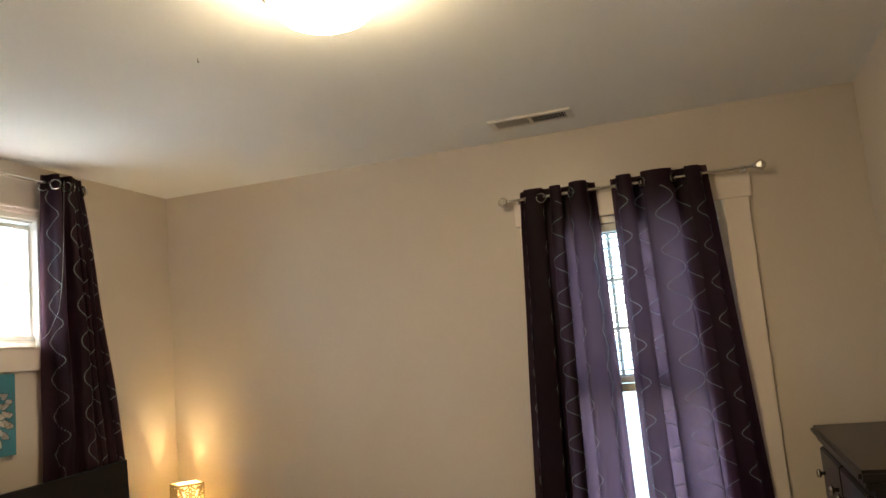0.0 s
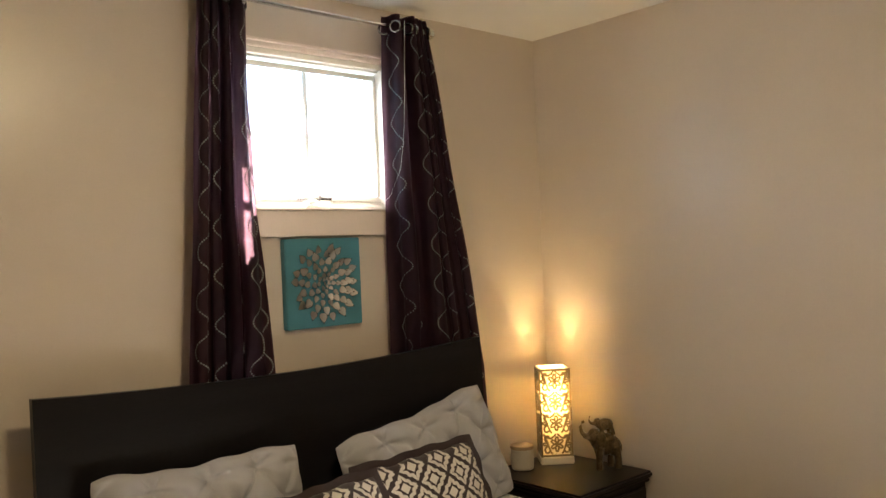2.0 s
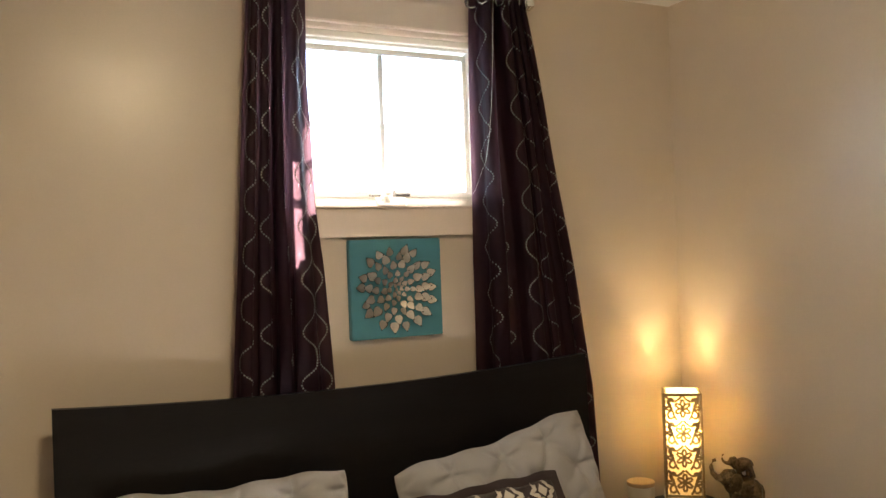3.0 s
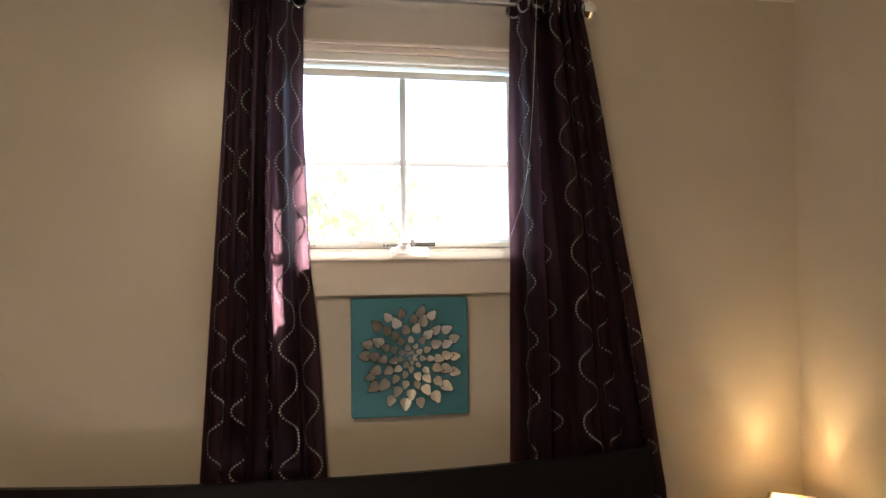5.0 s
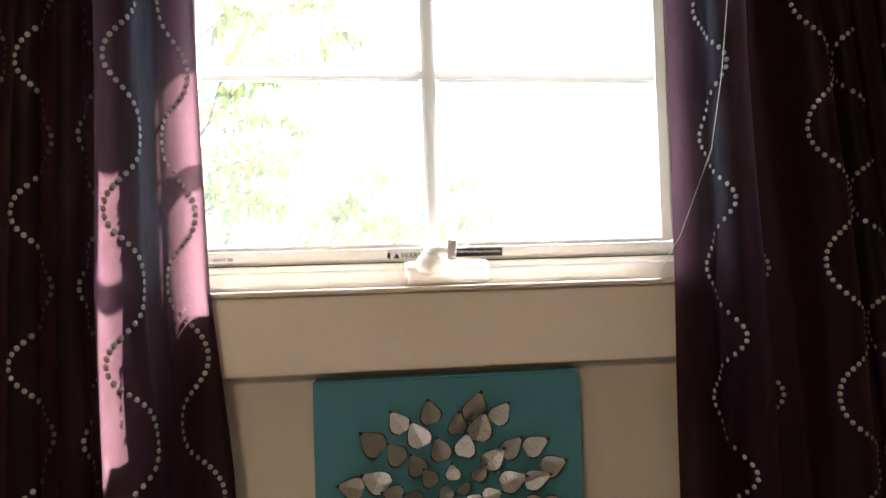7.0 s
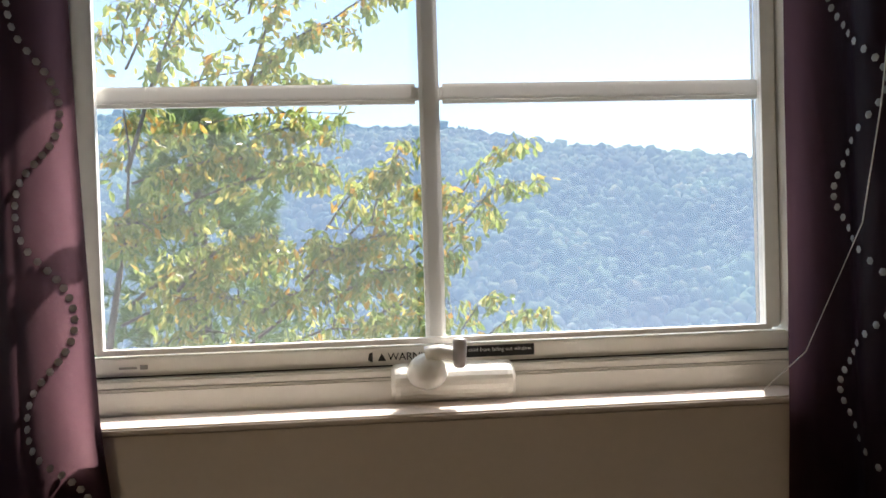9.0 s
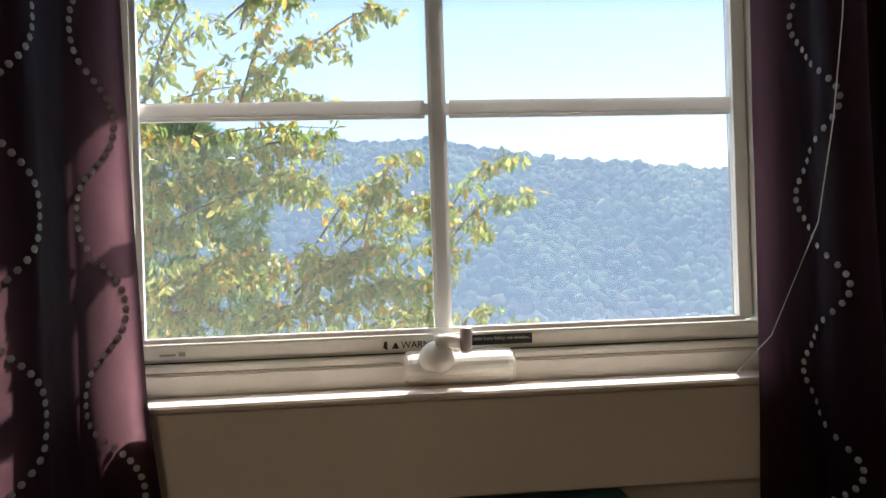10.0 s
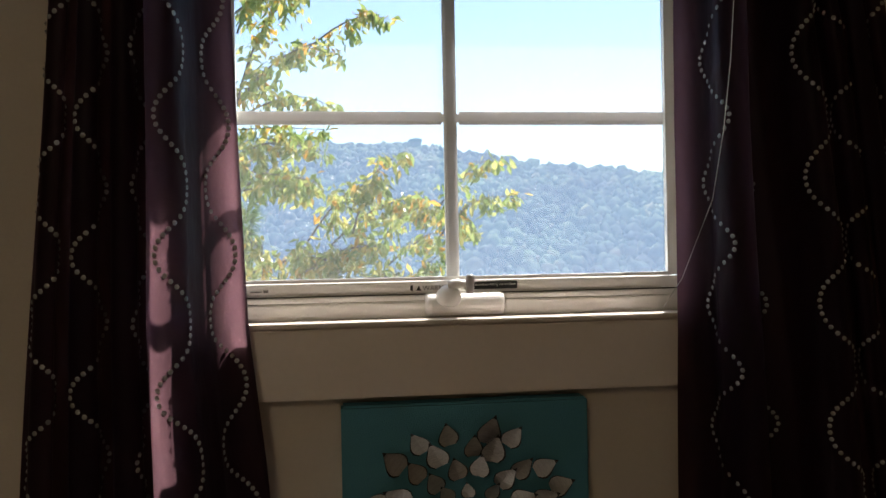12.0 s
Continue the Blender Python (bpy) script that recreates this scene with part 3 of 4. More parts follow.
for f0, f1, b0, b1 in zip(front, front[1:], back, back[1:]):
    bm.faces.new((f0[0], f1[0], f1[1], f0[1]))
    bm.faces.new((b0[0], b0[1], b1[1], b1[0]))
    bm.faces.new((f0[1], f1[1], b1[1], b0[1]))
    bm.faces.new((f0[0], b0[0], b1[0], f1[0]))
bm.faces.new((front[0][0], front[0][1], back[0][1], back[0][0]))
bm.faces.new((front[-1][0], back[-1][0], back[-1][1], front[-1][1]))
part("headboard", bm, M_BED, bed)
for x0, x1 in ((HX0 + 0.002, HX0 + 0.10), (HX1 - 0.10, HX1 - 0.002)):
    part("headboard_post", boxes((x0, x1, -0.172, -0.130, 0.0, 0.549), bevel=0.003), M_BED, bed)
part("side_rail", boxes((HX0 + 0.0, HX0 + 0.03, -2.12, -0.174, 0.18, 0.36), bevel=0.003), M_BED, bed)
part("side_rail", boxes((HX1 - 0.03, HX1, -2.12, -0.174, 0.18, 0.36), bevel=0.003), M_BED, bed)
part("footboard", boxes((HX0, HX1, -2.155, -2.121, 0.0, 0.40), bevel=0.004), M_BED, bed)
part("slat_base", boxes((HX0 + 0.031, HX1 - 0.031, -2.119, -0.174, 0.26, 0.30)), M_BED, bed)
mt = thing("mattress", "deep mattress under pale grey bedding on the bed", "mattress")
part("core", boxes((HX0 + 0.035, HX1 - 0.035, -2.11, -0.176, 0.302, 0.55), bevel=0.03), M_SHEET, mt)
cv = thing("bedspread", "pale grey bedspread lying over the mattress", "bedding")
part("cloth", boxes((HX0 + 0.036, HX1 - 0.036, -2.10, -0.18, 0.552, 0.60), bevel=0.02), M_SHEET, cv)


def cushion(name, w, h, d, label, m, material, tufts=0, flange=0.0, seed=1):
    """A soft pillow standing on its lower edge, filled in the middle, drawn in at pinched points."""
    root = thing(name, label, "pillow", m, "pillows on the bed")
    rnd = random.Random(seed)
    nu, nv = 96, 66
    ph = [rnd.uniform(0, 6) for _ in range(5)]
    pins = []
    if tufts:
        for j in range(4):
            for i in range(tufts + (j % 2)):
                pins.append((-1 + 2 * (i + (0.0 if j % 2 else 0.5)) / tufts, -0.75 + 0.5 * j))

    def at(a, b, side):
        fx, fz = 1 - 0.05 * (1 - abs(b) ** 2) * 0.6, 1 - 0.07 * (1 - abs(a) ** 2)
        fx *= 1 - 0.03 * abs(b) ** 7
        fz *= 1 - 0.045 * abs(a) ** 9
        corner = 0
        x = a * w / 2 * fx * (1 + 0.02 * corner)
        z = h / 2 + b * h / 2 * fz + 0.004 * math.sin(5 * a + ph[0]) * max(0, b) + 0.003 * math.sin(13 * a + ph[1]) * max(0, b)
        fill = max(0.0, (1 - abs(a) ** 2.6) * (1 - abs(b) ** 2.6)) ** 0.46
        y = side * d / 2 * fill
        for pa, pb in pins:
            dx, dz = (a - pa) * w / 2, (b - pb) * h / 2
            r2 = dx * dx + dz * dz
            y -= side * 0.026 * math.exp(-r2 / 0.0011) * min(1, fill * 2)
            ang = math.atan2(dz, dx)
            y -= side * 0.020 * math.exp(-r2 / 0.007) * (0.5 + 0.5 * math.cos(5 * ang + pa * 9)) ** 3 * min(1, fill * 2)
        y += side * 0.004 * math.sin(9 * a + 6 * b + ph[2]) * fill
        return Vector((x, y, z))

    verts, faces = [], []
    for side in (-1, 1):
        o = len(verts)
        for j in range(nv + 1):
            for i in range(nu + 1):
                verts.append(at(-1 + 2 * i / nu, -1 + 2 * j / nv, side))
        for j in range(nv):
            for i in range(nu):
                q = o + j * (nu + 1) + i
                f = (q, q + 1, q + nu + 2, q + nu + 1)
                faces.append(f if side < 0 else f[::-1])
    data_ob("cushion_body", verts, faces, material, root, True)
    if flange:
        bm = bmesh.new()
        loop_in, loop_out = [], []
        for k in range(120):
            t = 2 * math.pi * k / 120
            c, s = math.cos(t), math.sin(t)
            q = max(abs(c), abs(s))
            a, b = c / q, s / q
            p = at(a, b, -1)
            loop_in.append(p * 0.995 + Vector((0, 0, 0.001)))
            loop_out.append(Vector((p.x + a * flange, 0.006 * math.sin(11 * t), p.z + b * flange)))
        for y in (-0.004, 0.004):
            vi = [bm.verts.new(p + Vector((0, y, 0))) for p in loop_in]
            vo = [bm.verts.new(p + Vector((0, y * 0.6, 0))) for p in loop_out]
            for k in range(120):
                bm.faces.new((vi[k], vi[(k + 1) % 120], vo[(k + 1) % 120], vo[k]))
        part("flange", bm, material, root, "dark brown fabric border", smooth=True)
    return root, at


cushion("pillow", 0.62, 0.40, 0.17, "grey pinch-pleated pillow leaning on the headboard", pose(-0.562, -0.305, 0.548, -14, 1, 0), M_PILLOW, tufts=4, seed=2)
cushion("pillow", 0.66, 0.42, 0.19, "tilted grey pinch-pleated pillow leaning on the headboard", pose(0.272, -0.32, 0.548, -14, -10, 0), M_PILLOW, tufts=4, seed=6)


def ogee(root, at, w, h, cols, rows):
    """Ivory lattice motif appliqued on the front of a cushion."""
    bm = bmesh.new()

    def strip(pts, width):
        prev = None
        for i, (a, b) in enumerate(pts):
            a1, b1 = pts[min(i + 1, len(pts) - 1)]
            a0, b0 = pts[max(i - 1, 0)]
            dx, dz = (a1 - a0) * w, (b1 - b0) * h
            k = math.hypot(dx, dz) or 1
            nx, nz = -dz / k * width / w * 2, dx / k * width / h * 2
            pair = []
            for s in (-0.5, 0.5):
                p = at(max(-1, min(1, a + s * nx)), max(-1, min(1, b + s * nz)), -1)
                pair.append(bm.verts.new(p + Vector((0, -0.003, 0))))
            if prev:
                bm.faces.new((prev[0], prev[1], pair[1], pair[0]))
            prev = pair

    cw, ch = 2 / cols, 2 / rows
    for j in range(-1, rows + 1):
        for i in range(-1, cols + 1):
            ca, cb = -1 + cw * (i + 0.5 + 0.5 * (j % 2)), -1 + ch * (j + 0.5)
            loop = []
            for k in range(33):
                t = 2 * math.pi * k / 32
                q = abs(math.cos(t)) + abs(math.sin(t))
                rr = (0.44 + 0.10 * math.cos(8 * t) * 0.5) / q * 1.55
                loop.append((ca + rr * 0.50 * cw * math.cos(t), cb + rr * 1.00 * ch * math.sin(t)))
            run = []
            for p in loop:
                if abs(p[0]) < 0.97 and abs(p[1]) < 0.97:
                    run.append(p)
                else:
                    if len(run) > 1:
                        strip(run, 0.012)
                    run = []
            if len(run) > 1:
                strip(run, 0.012)
            # filled diamond inside the ring
            da, db = ca, cb
            if abs(da) < 0.9 and abs(db) < 0.9:
                ring = [at(da + s * 0.16 * cw, db + t * 0.33 * ch, -1) + Vector((0, -0.003, 0)) for s, t in ((1, 0), (0, 1), (-1, 0), (0, -1))]
                bm.faces.new([bm.verts.new(p) for p in ring])
    part("lattice_motif", bm, M_MOTIF, root, "ivory lattice pattern")


for nm, m, sd in (("throw_pillow", pose(0.095, -0.49, 0.57, -24, -3, -4), 21), ("throw_pillow", pose(-0.32, -0.55, 0.56, -30, -3, -3), 22)):
    root, at = cushion(nm, 0.44, 0.30, 0.13, "dark brown cushion with an ivory lattice pattern and wide border", m, M_BROWN, flange=0.024, seed=sd)
    ogee(root, at, 0.44, 0.30, 4, 5)


# ---- nightstand and what stands on it ----
ns = thing("nightstand", "dark espresso wooden nightstand with a moulded top", "nightstand", pose(0.925, -0.285, 0))
part("top", boxes((-0.225, 0.225, -0.25, 0.25, 0.572, 0.598), bevel=0.008), M_DARKWOOD, ns)
part("moulding", boxes((-0.215, 0.215, -0.24, 0.24, 0.556, 0.5715), bevel=0.004), M_DARKWOOD, ns)
part("carcass", boxes((-0.205, 0.205, -0.225, 0.235, 0.06, 0.5555), bevel=0.002), M_DARKWOOD, ns)
for z0, z1 in ((0.33, 0.54), (0.09, 0.31)):
    dr = part("drawer", boxes((-0.185, 0.185, -0.243, -0.2255, z0, z1), bevel=0.004), M_DARKWOOD, ns)
    kn = part("knob", lathe([(0, 0), (0.006, 0), (0.006, 0.012), (0.015, 0.018), (0.013, 0.026), (0, 0.028)], 20), M_STEEL, dr, smooth=True)
    kn.matrix_basis = pose(0, -0.243, (z0 + z1) / 2, 90, 0, 0)
for x in (-0.18, 0.18):
    for y in (-0.2, 0.21):
        part("foot", boxes((x - 0.02, x + 0.02, y - 0.02, y + 0.02, 0, 0.0595), bevel=0.003), M_DARKWOOD, ns)

LAMP = pose(1.022, -0.146, 0.598, 0, 0, -39.6)
lamp = thing("table_lamp", "lit square table lamp with a filigree metal cage", "table lamp", LAMP)
W = 0.062
part("foot", boxes((-0.068, 0.068, -0.062, 0.062, 0.0, 0.030), bevel=0.003), M_CERAMIC, lamp, "cream painted foot")
cage = part("cage", boxes(*[(sx * W - 0.0035, sx * W + 0.0035, sy * (W - 0.006) - 0.0035, sy * (W - 0.006) + 0.0035, 0.0305, 0.392) for sx in (-1, 1) for sy in (-1, 1)],
     *[(-W + 0.004, W - 0.004, sy * (W - 0.006) - 0.0035, sy * (W - 0.006) + 0.0035, z - 0.004, z + 0.004) for sy in (-1, 1) for z in (0.036, 0.386)],
     *[(sx * W - 0.0035, sx * W + 0.0035, -W + 0.010, W - 0.010, z - 0.004, z + 0.004) for sx in (-1, 1) for z in (0.036, 0.386)]), M_LAMPMETAL, lamp)


def filigree(half_w, z0, z1):
    """Scrolls, petals and vines cut from flat metal, mirrored about the middle."""
    bm = bmesh.new()
    hz = (z1 - z0) / 4

    def ribbon(pts, wd=0.0074):
        for sx in (-1, 1):
            prev = None
            for i, (x, z) in enumerate(pts):
                a, b = pts[max(i - 1, 0)], pts[min(i + 1, len(pts) - 1)]
                dx, dz = b[0] - a[0], b[1] - a[1]
                k = math.hypot(dx, dz) or 1
                nx, nz = -dz / k * wd / 2, dx / k * wd / 2
                pair = [bm.verts.new((sx * (x + s * nx), y, z + s * nz)) for y in (-0.001, 0.001) for s in (-1, 1)]
                if prev:
                    for p, q in ((0, 1), (2, 3), (0, 2), (1, 3)):
                        bm.faces.new((prev[p], prev[q], pair[q], pair[p]))
                prev = pair

    def leaf(cx, cz, length, wide, ang):
        c, s = math.cos(ang), math.sin(ang)
        out = []
        for k in range(17):
            t = 2 * math.pi * k / 16
            u, v = length / 2 * math.cos(t), wide / 2 * math.sin(t) * (0.6 + 0.4 * math.cos(t) ** 2 * 0 + 0.4)
            out.append((cx + u * c - v * s, cz + u * s + v * c))
        ribbon(out)

    def scroll(cx, cz, r, turn, start, spin):
        ribbon([(cx + r * (1 - 0.75 * k / 20) * math.cos(start + spin * turn * k / 20), cz + r * (1 - 0.75 * k / 20) * math.sin(start + spin * turn * k / 20)) for k in range(21)])

    for q in range(4):
        cz = z0 + hz * (q + 0.5)
        for ang in (90, 30, -30, -90):
            a = radians(ang)
            leaf(0.014 * math.cos(a), cz + 0.017 * math.sin(a), 0.026, 0.012, a)
        scroll(half_w * 0.62, cz + hz * 0.30, half_w * 0.30, 4.6, -1.6, 1)
        scroll(half_w * 0.62, cz - hz * 0.30, half_w * 0.30, 4.6, 1.6, -1)
        ribbon([(half_w * (0.32 + 0.62 * t), cz + hz * 0.45 * math.sin(math.pi * (t - 0.5))) for t in (k / 10 for k in range(11))])
        ribbon([(half_w * (0.94 - 0.9 * t), cz + hz * (0.5 - 0.22 * math.sin(math.pi * t))) for t in (k / 10 for k in range(11))])
        leaf(half_w * 0.80, cz, 0.020, 0.010, 0.2)
    return bm


for k in range(4):
    wide = k % 2 == 0
    fp = part("filigree_panel", filigree((W if wide else W - 0.006) - 0.003, 0.040, 0.382), M_LAMPMETAL, lamp, "cut metal scrollwork")
    fp.matrix_basis = pose(0, 0, 0, 0, 0, 90 * k) @ Matrix.Translation((0, -(W - 0.006) if wide else -W, 0))
sh = 0.052
part("shade", boxes((-sh, sh, -sh + 0.001, -sh + 0.002, 0.032, 0.388), (-sh, sh, sh - 0.002, sh - 0.001, 0.032, 0.388), (-sh, -sh + 0.001, -sh + 0.002, sh - 0.002, 0.032, 0.388), (sh - 0.001, sh, -sh + 0.002, sh - 0.002, 0.032, 0.388)), M_SHADE, lamp, "glowing cream fabric shade")
part("top_rim", boxes((-sh - 0.006, sh + 0.006, -sh - 0.004, -sh, 0.3885, 0.393), (-sh - 0.006, sh + 0.006, sh, sh + 0.004, 0.3885, 0.393), (-sh - 0.006, -sh, -sh, sh, 0.3885, 0.393), (sh, sh + 0.006, -sh, sh, 0.3885, 0.393)), M_SHADE, lamp, "glowing pale rim of the shade")
part("socket", lathe([(0, 0.031), (0.016, 0.031), (0.016, 0.20), (0.012, 0.215), (0, 0.215)], 16), M_LAMPMETAL, lamp)
bulb = new("bulb_light", bpy.data.lights.new("bulb_light", "POINT"))
bulb.data.energy, bulb.data.shadow_soft_size, bulb.data.color = TABLE_LAMP_WATTS, 0.022, (1.0, 0.69, 0.30)
bulb.matrix_world = LAMP @ Matrix.Translation((0, 0, 0.275))

jar = thing("candle_jar", "ivory ceramic candle jar with a wooden lid", "candle", pose(0.845, -0.125, 0.598) @ Matrix.Scale(1.08, 4))
part("jar", lathe([(0, 0), (0.036, 0), (0.041, 0.004), (0.042, 0.012), (0.042, 0.074), (0.040, 0.077), (0, 0.077)], 40), M_CERAMIC, jar, smooth=False)
part("lid", lathe([(0, 0.0772), (0.042, 0.0772), (0.044, 0.079), (0.044, 0.088), (0.042, 0.090), (0, 0.090)], 40), M_LID, jar, "pale wooden lid")


def elephant():
    """A mother elephant with raised trunk and a calf on her back, cast in one piece."""
    bm = bmesh.new()

    def blob(x, y, z, rx, ry, rz, pitch=0):
        made = bmesh.ops.create_icosphere(bm, subdivisions=3, radius=1)["verts"]
        m = pose(x, y, z, 0, pitch, 0) @ Matrix.Diagonal((rx, ry, rz, 1))
        for v in made:
            v.co = m @ v.co

    def animal(ox, oz, k, rear):
        def P(x, z):
            c, s = math.cos(rear), math.sin(rear)
            return ox + k * (x * c - z * s), oz + k * (x * s + z * c)
        for x, z, rx, ry, rz in ((0.0, 0.085, 0.052, 0.036, 0.040), (0.03, 0.078, 0.032, 0.034, 0.036), (-0.05, 0.118, 0.028, 0.025, 0.028)):
            px, pz = P(x, z)
            blob(px, 0, pz, rx * k, ry * k, rz * k, -math.degrees(rear))
        px, pz = P(-0.036, 0.100)
        blob(px, 0, pz, 0.03 * k, 0.026 * k, 0.03 * k)
        for s in (-1, 1):
            px, pz = P(-0.032, 0.112)
            blob(px, s * 0.030 * k, pz, 0.021 * k, 0.006 * k, 0.027 * k, 12)
            px, pz = P(-0.075, 0.112)
            px2, pz2 = P(-0.092, 0.116)
            tube(bm, [(*[px][:1], s * 0.012 * k, pz), (px2, s * 0.014 * k, pz2)], [0.004 * k, 0.0015 * k], 8)
        pts = [(-0.070, 0.118), (-0.088, 0.122), (-0.102, 0.136), (-0.106, 0.156), (-0.098, 0.172), (-0.088, 0.172)]
        tube(bm, [(P(x, z)[0], 0, P(x, z)[1]) for x, z in pts], [r * k for r in (0.014, 0.010, 0.008, 0.007, 0.006, 0.006)], 12)
        tl = [(0.058, 0.095), (0.068, 0.075), (0.066, 0.055)]
        tube(bm, [(P(x, z)[0], 0, P(x, z)[1]) for x, z in tl], [0.005 * k, 0.003 * k, 0.004 * k], 8)
        for x in (-0.030, 0.036):
            for s in (-1, 1):
                fx = x + (0.010 * s if x < 0 else -0.008 * s)
                tube(bm, [(P(x, 0.08)[0], s * 0.019 * k, P(x, 0.08)[1]), (P(fx, 0.035)[0], s * 0.020 * k, P(fx, 0.035)[1]), (P(fx, 0.0)[0], s * 0.021 * k, P(fx, 0.0)[1])], [0.018 * k, 0.013 * k, 0.015 * k], 12)

    animal(0, 0.0, 1.12, 0)
    animal(0.010, 0.126, 0.60, 0.28)
    blob(0.004, 0, 0.118, 0.040, 0.043, 0.020)
    return bm


ele = mesh_ob("elephant_statue", elephant(), M_BRONZE, None, True)
ele.matrix_world = pose(1.065, -0.375, 0.5975, 0, 0, -28) @ Matrix.Diagonal((0.88, 0.84, 1.0, 1))
tagged(ele, "antique bronze elephant figurine with raised trunk carrying a calf", "statue")
rm = ele.modifiers.new("remesh", "REMESH")
rm.mode, rm.voxel_size, rm.use_smooth_shade = "VOXEL", 0.0028, True


# ---- chest of drawers ----
ch = thing("chest_of_drawers", "tall black-brown chest of drawers with a moulded top", "dresser", pose(0.44, -3.0475, 0))
part("top", boxes((-0.52, 0.52, -0.175, 0.175, 1.072, 1.102), bevel=0.009), M_DARKWOOD, ch)
part("cornice", boxes((-0.505, 0.505, -0.17, 0.16, 1.05, 1.0715), bevel=0.004), M_DARKWOOD, ch)
part("carcass", boxes((-0.485, 0.485, -0.17, 0.14, 0.06, 1.0495), bevel=0.002), M_DARKWOOD, ch)
for j in range(4):
    z0 = 0.09 + 0.24 * j
    for x0, x1 in ((-0.465, -0.008), (0.008, 0.465)):
        dr = part("drawer", boxes((x0, x1, 0.1405, 0.158, z0, z0 + 0.222), bevel=0.004), M_DARKWOOD, ch)
        for x in (x0 + 0.07, x1 - 0.07):
            kn = part("knob", lathe([(0, 0), (0.006, 0), (0.006, 0.012), (0.016, 0.018), (0.014, 0.027), (0, 0.030)], 20), M_STEEL, dr, smooth=True)
            kn.matrix_basis = pose(x, 0.158, z0 + 0.14, -90, 0, 0)
for x in (-0.45, 0.45):
    for y in (-0.14, 0.10):
        part("foot", boxes((x - 0.03, x + 0.03, y - 0.03, y + 0.03, 0, 0.0595), bevel=0.003), M_DARKWOOD, ch)


# ---- ceiling light and vent ----
cl = thing("ceiling_light", "lit frosted glass flush ceiling light with a nickel rim", "ceiling light", pose(-0.60, -1.785, H))
part("rim", lathe([(0, -0.001), (0.150, -0.001), (0.157, -0.010), (0.157, -0.024), (0.146, -0.030), (0.0, -0.030)], 48), M_STEEL, cl, "brushed nickel rim", smooth=False)
part("bowl", lathe([(0.142, -0.031), (0.140, -0.045), (0.129, -0.066), (0.105, -0.088), (0.070, -0.104), (0.033, -0.111), (0, -0.112)], 48), M_BOWL, cl, "glowing frosted glass bowl", smooth=True)
vt = thing("ceiling_vent", "white metal ceiling register with louvres", "vent", pose(0.876, -1.986, H))
# dark sheet stands in for the unlit duct behind the slats
part("shade_backing", boxes((-0.045, 0.045, -0.145, 0.145, -0.003, -0.001)), M_DUCT, vt)
part("frame", boxes((-0.066, -0.045, -0.17, 0.17, -0.010, -0.0005), (0.045, 0.066, -0.17, 0.17, -0.010, -0.0005), (-0.0448, 0.0448, 0.145, 0.17, -0.010, -0.0005), (-0.0448, 0.0448, -0.17, -0.145, -0.010, -0.0005), (-0.0448, 0.0448, -0.008, 0.008, -0.009, -0.0032), bevel=0.001), M_VENT, vt)
for k in range(24):
    y = -0.139 + 0.0121 * k
    if abs(y) < 0.010:
        continue
    sl_ = part("slat", boxes((-0.044, 0.044, -0.0007, 0.0007, -0.0045, 0.0045)), M_VENT, vt)
    sl_.matrix_basis = pose(0, y, -0.0072, 35 if y > 0 else -35, 0, 0)
hook = thing("ceiling_hook", "tiny screw hook in the ceiling", "hook", pose(-0.35, -1.25, H))
part("screw", tube(bmesh.new(), [(0, 0, 0), (0, 0, -0.008), (0.004, 0, -0.012)], 0.002, 8), M_STEEL, hook)


# ---- outside ----
def crest(x):
    return 8.0 - 0.085 * (max(x, -95) + 65) + (0.10 * (x + 95) if x < -95 else 0)


def land(x, y):
    """Height of the land: a valley below the house and a wooded ridge beyond."""
    w = 3.0 * noise.noise(Vector((x * 0.012, y * 0.012, 0.3))) + 8.0 * noise.noise(Vector((x * 0.004, y * 0.004, 1.7))) + 7.0 * noise.noise(Vector((x * 0.016, y * 0.010, 5.1))) * track([(200, 0), (260, 1), (370, 1), (400, 0.2)], y)
    r = math.hypot(x, y)
    side = max(0.0, min(1.0, (y - 4) / 12))
    drop = track([(0, -3.2), (14, -4.0), (60, -22), (170, -46), (230, -26), (330, 24), (400, 49), (470, 44), (700, 5), (1500, -40), (4000, -40)], y if y > 0 else 0)
    if y > 200:
        drop += crest(max(-300, min(300, x))) * track([(200, 0), (400, 1), (520, 0.8), (1000, 0)], y)
    return drop + w * side * min(1, r / 150)


xs = sorted({*np.linspace(-320, 320, 81).tolist(), -3000.0, -1800.0, -1000.0, -600.0, 600.0, 1000.0, 1800.0, 3000.0})
ys = sorted({*np.linspace(-40, 560, 81).tolist(), -3000.0, -1000.0, -300.0, 800.0, 1300.0, 2200.0, 3500.0})
verts = [(x, y, land(x, y)) for y in ys for x in xs]
nx = len(xs)
faces = [(j * nx + i, j * nx + i + 1, (j + 1) * nx + i + 1, (j + 1) * nx + i) for j in range(len(ys) - 1) for i in range(nx - 1)]
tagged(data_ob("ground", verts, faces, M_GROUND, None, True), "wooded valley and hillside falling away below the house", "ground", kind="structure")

ball = bmesh.new()
bmesh.ops.create_icosphere(ball, subdivisions=2, radius=1)
ball.verts.ensure_lookup_table()
bvs = np.array([v.co[:] for v in ball.verts])
bfs = np.array([[v.index for v in f.verts] for f in ball.faces])
ball.free()
rng = np.random.default_rng(4)
woods_v, woods_f, off = [], [], 0
y = 150.0
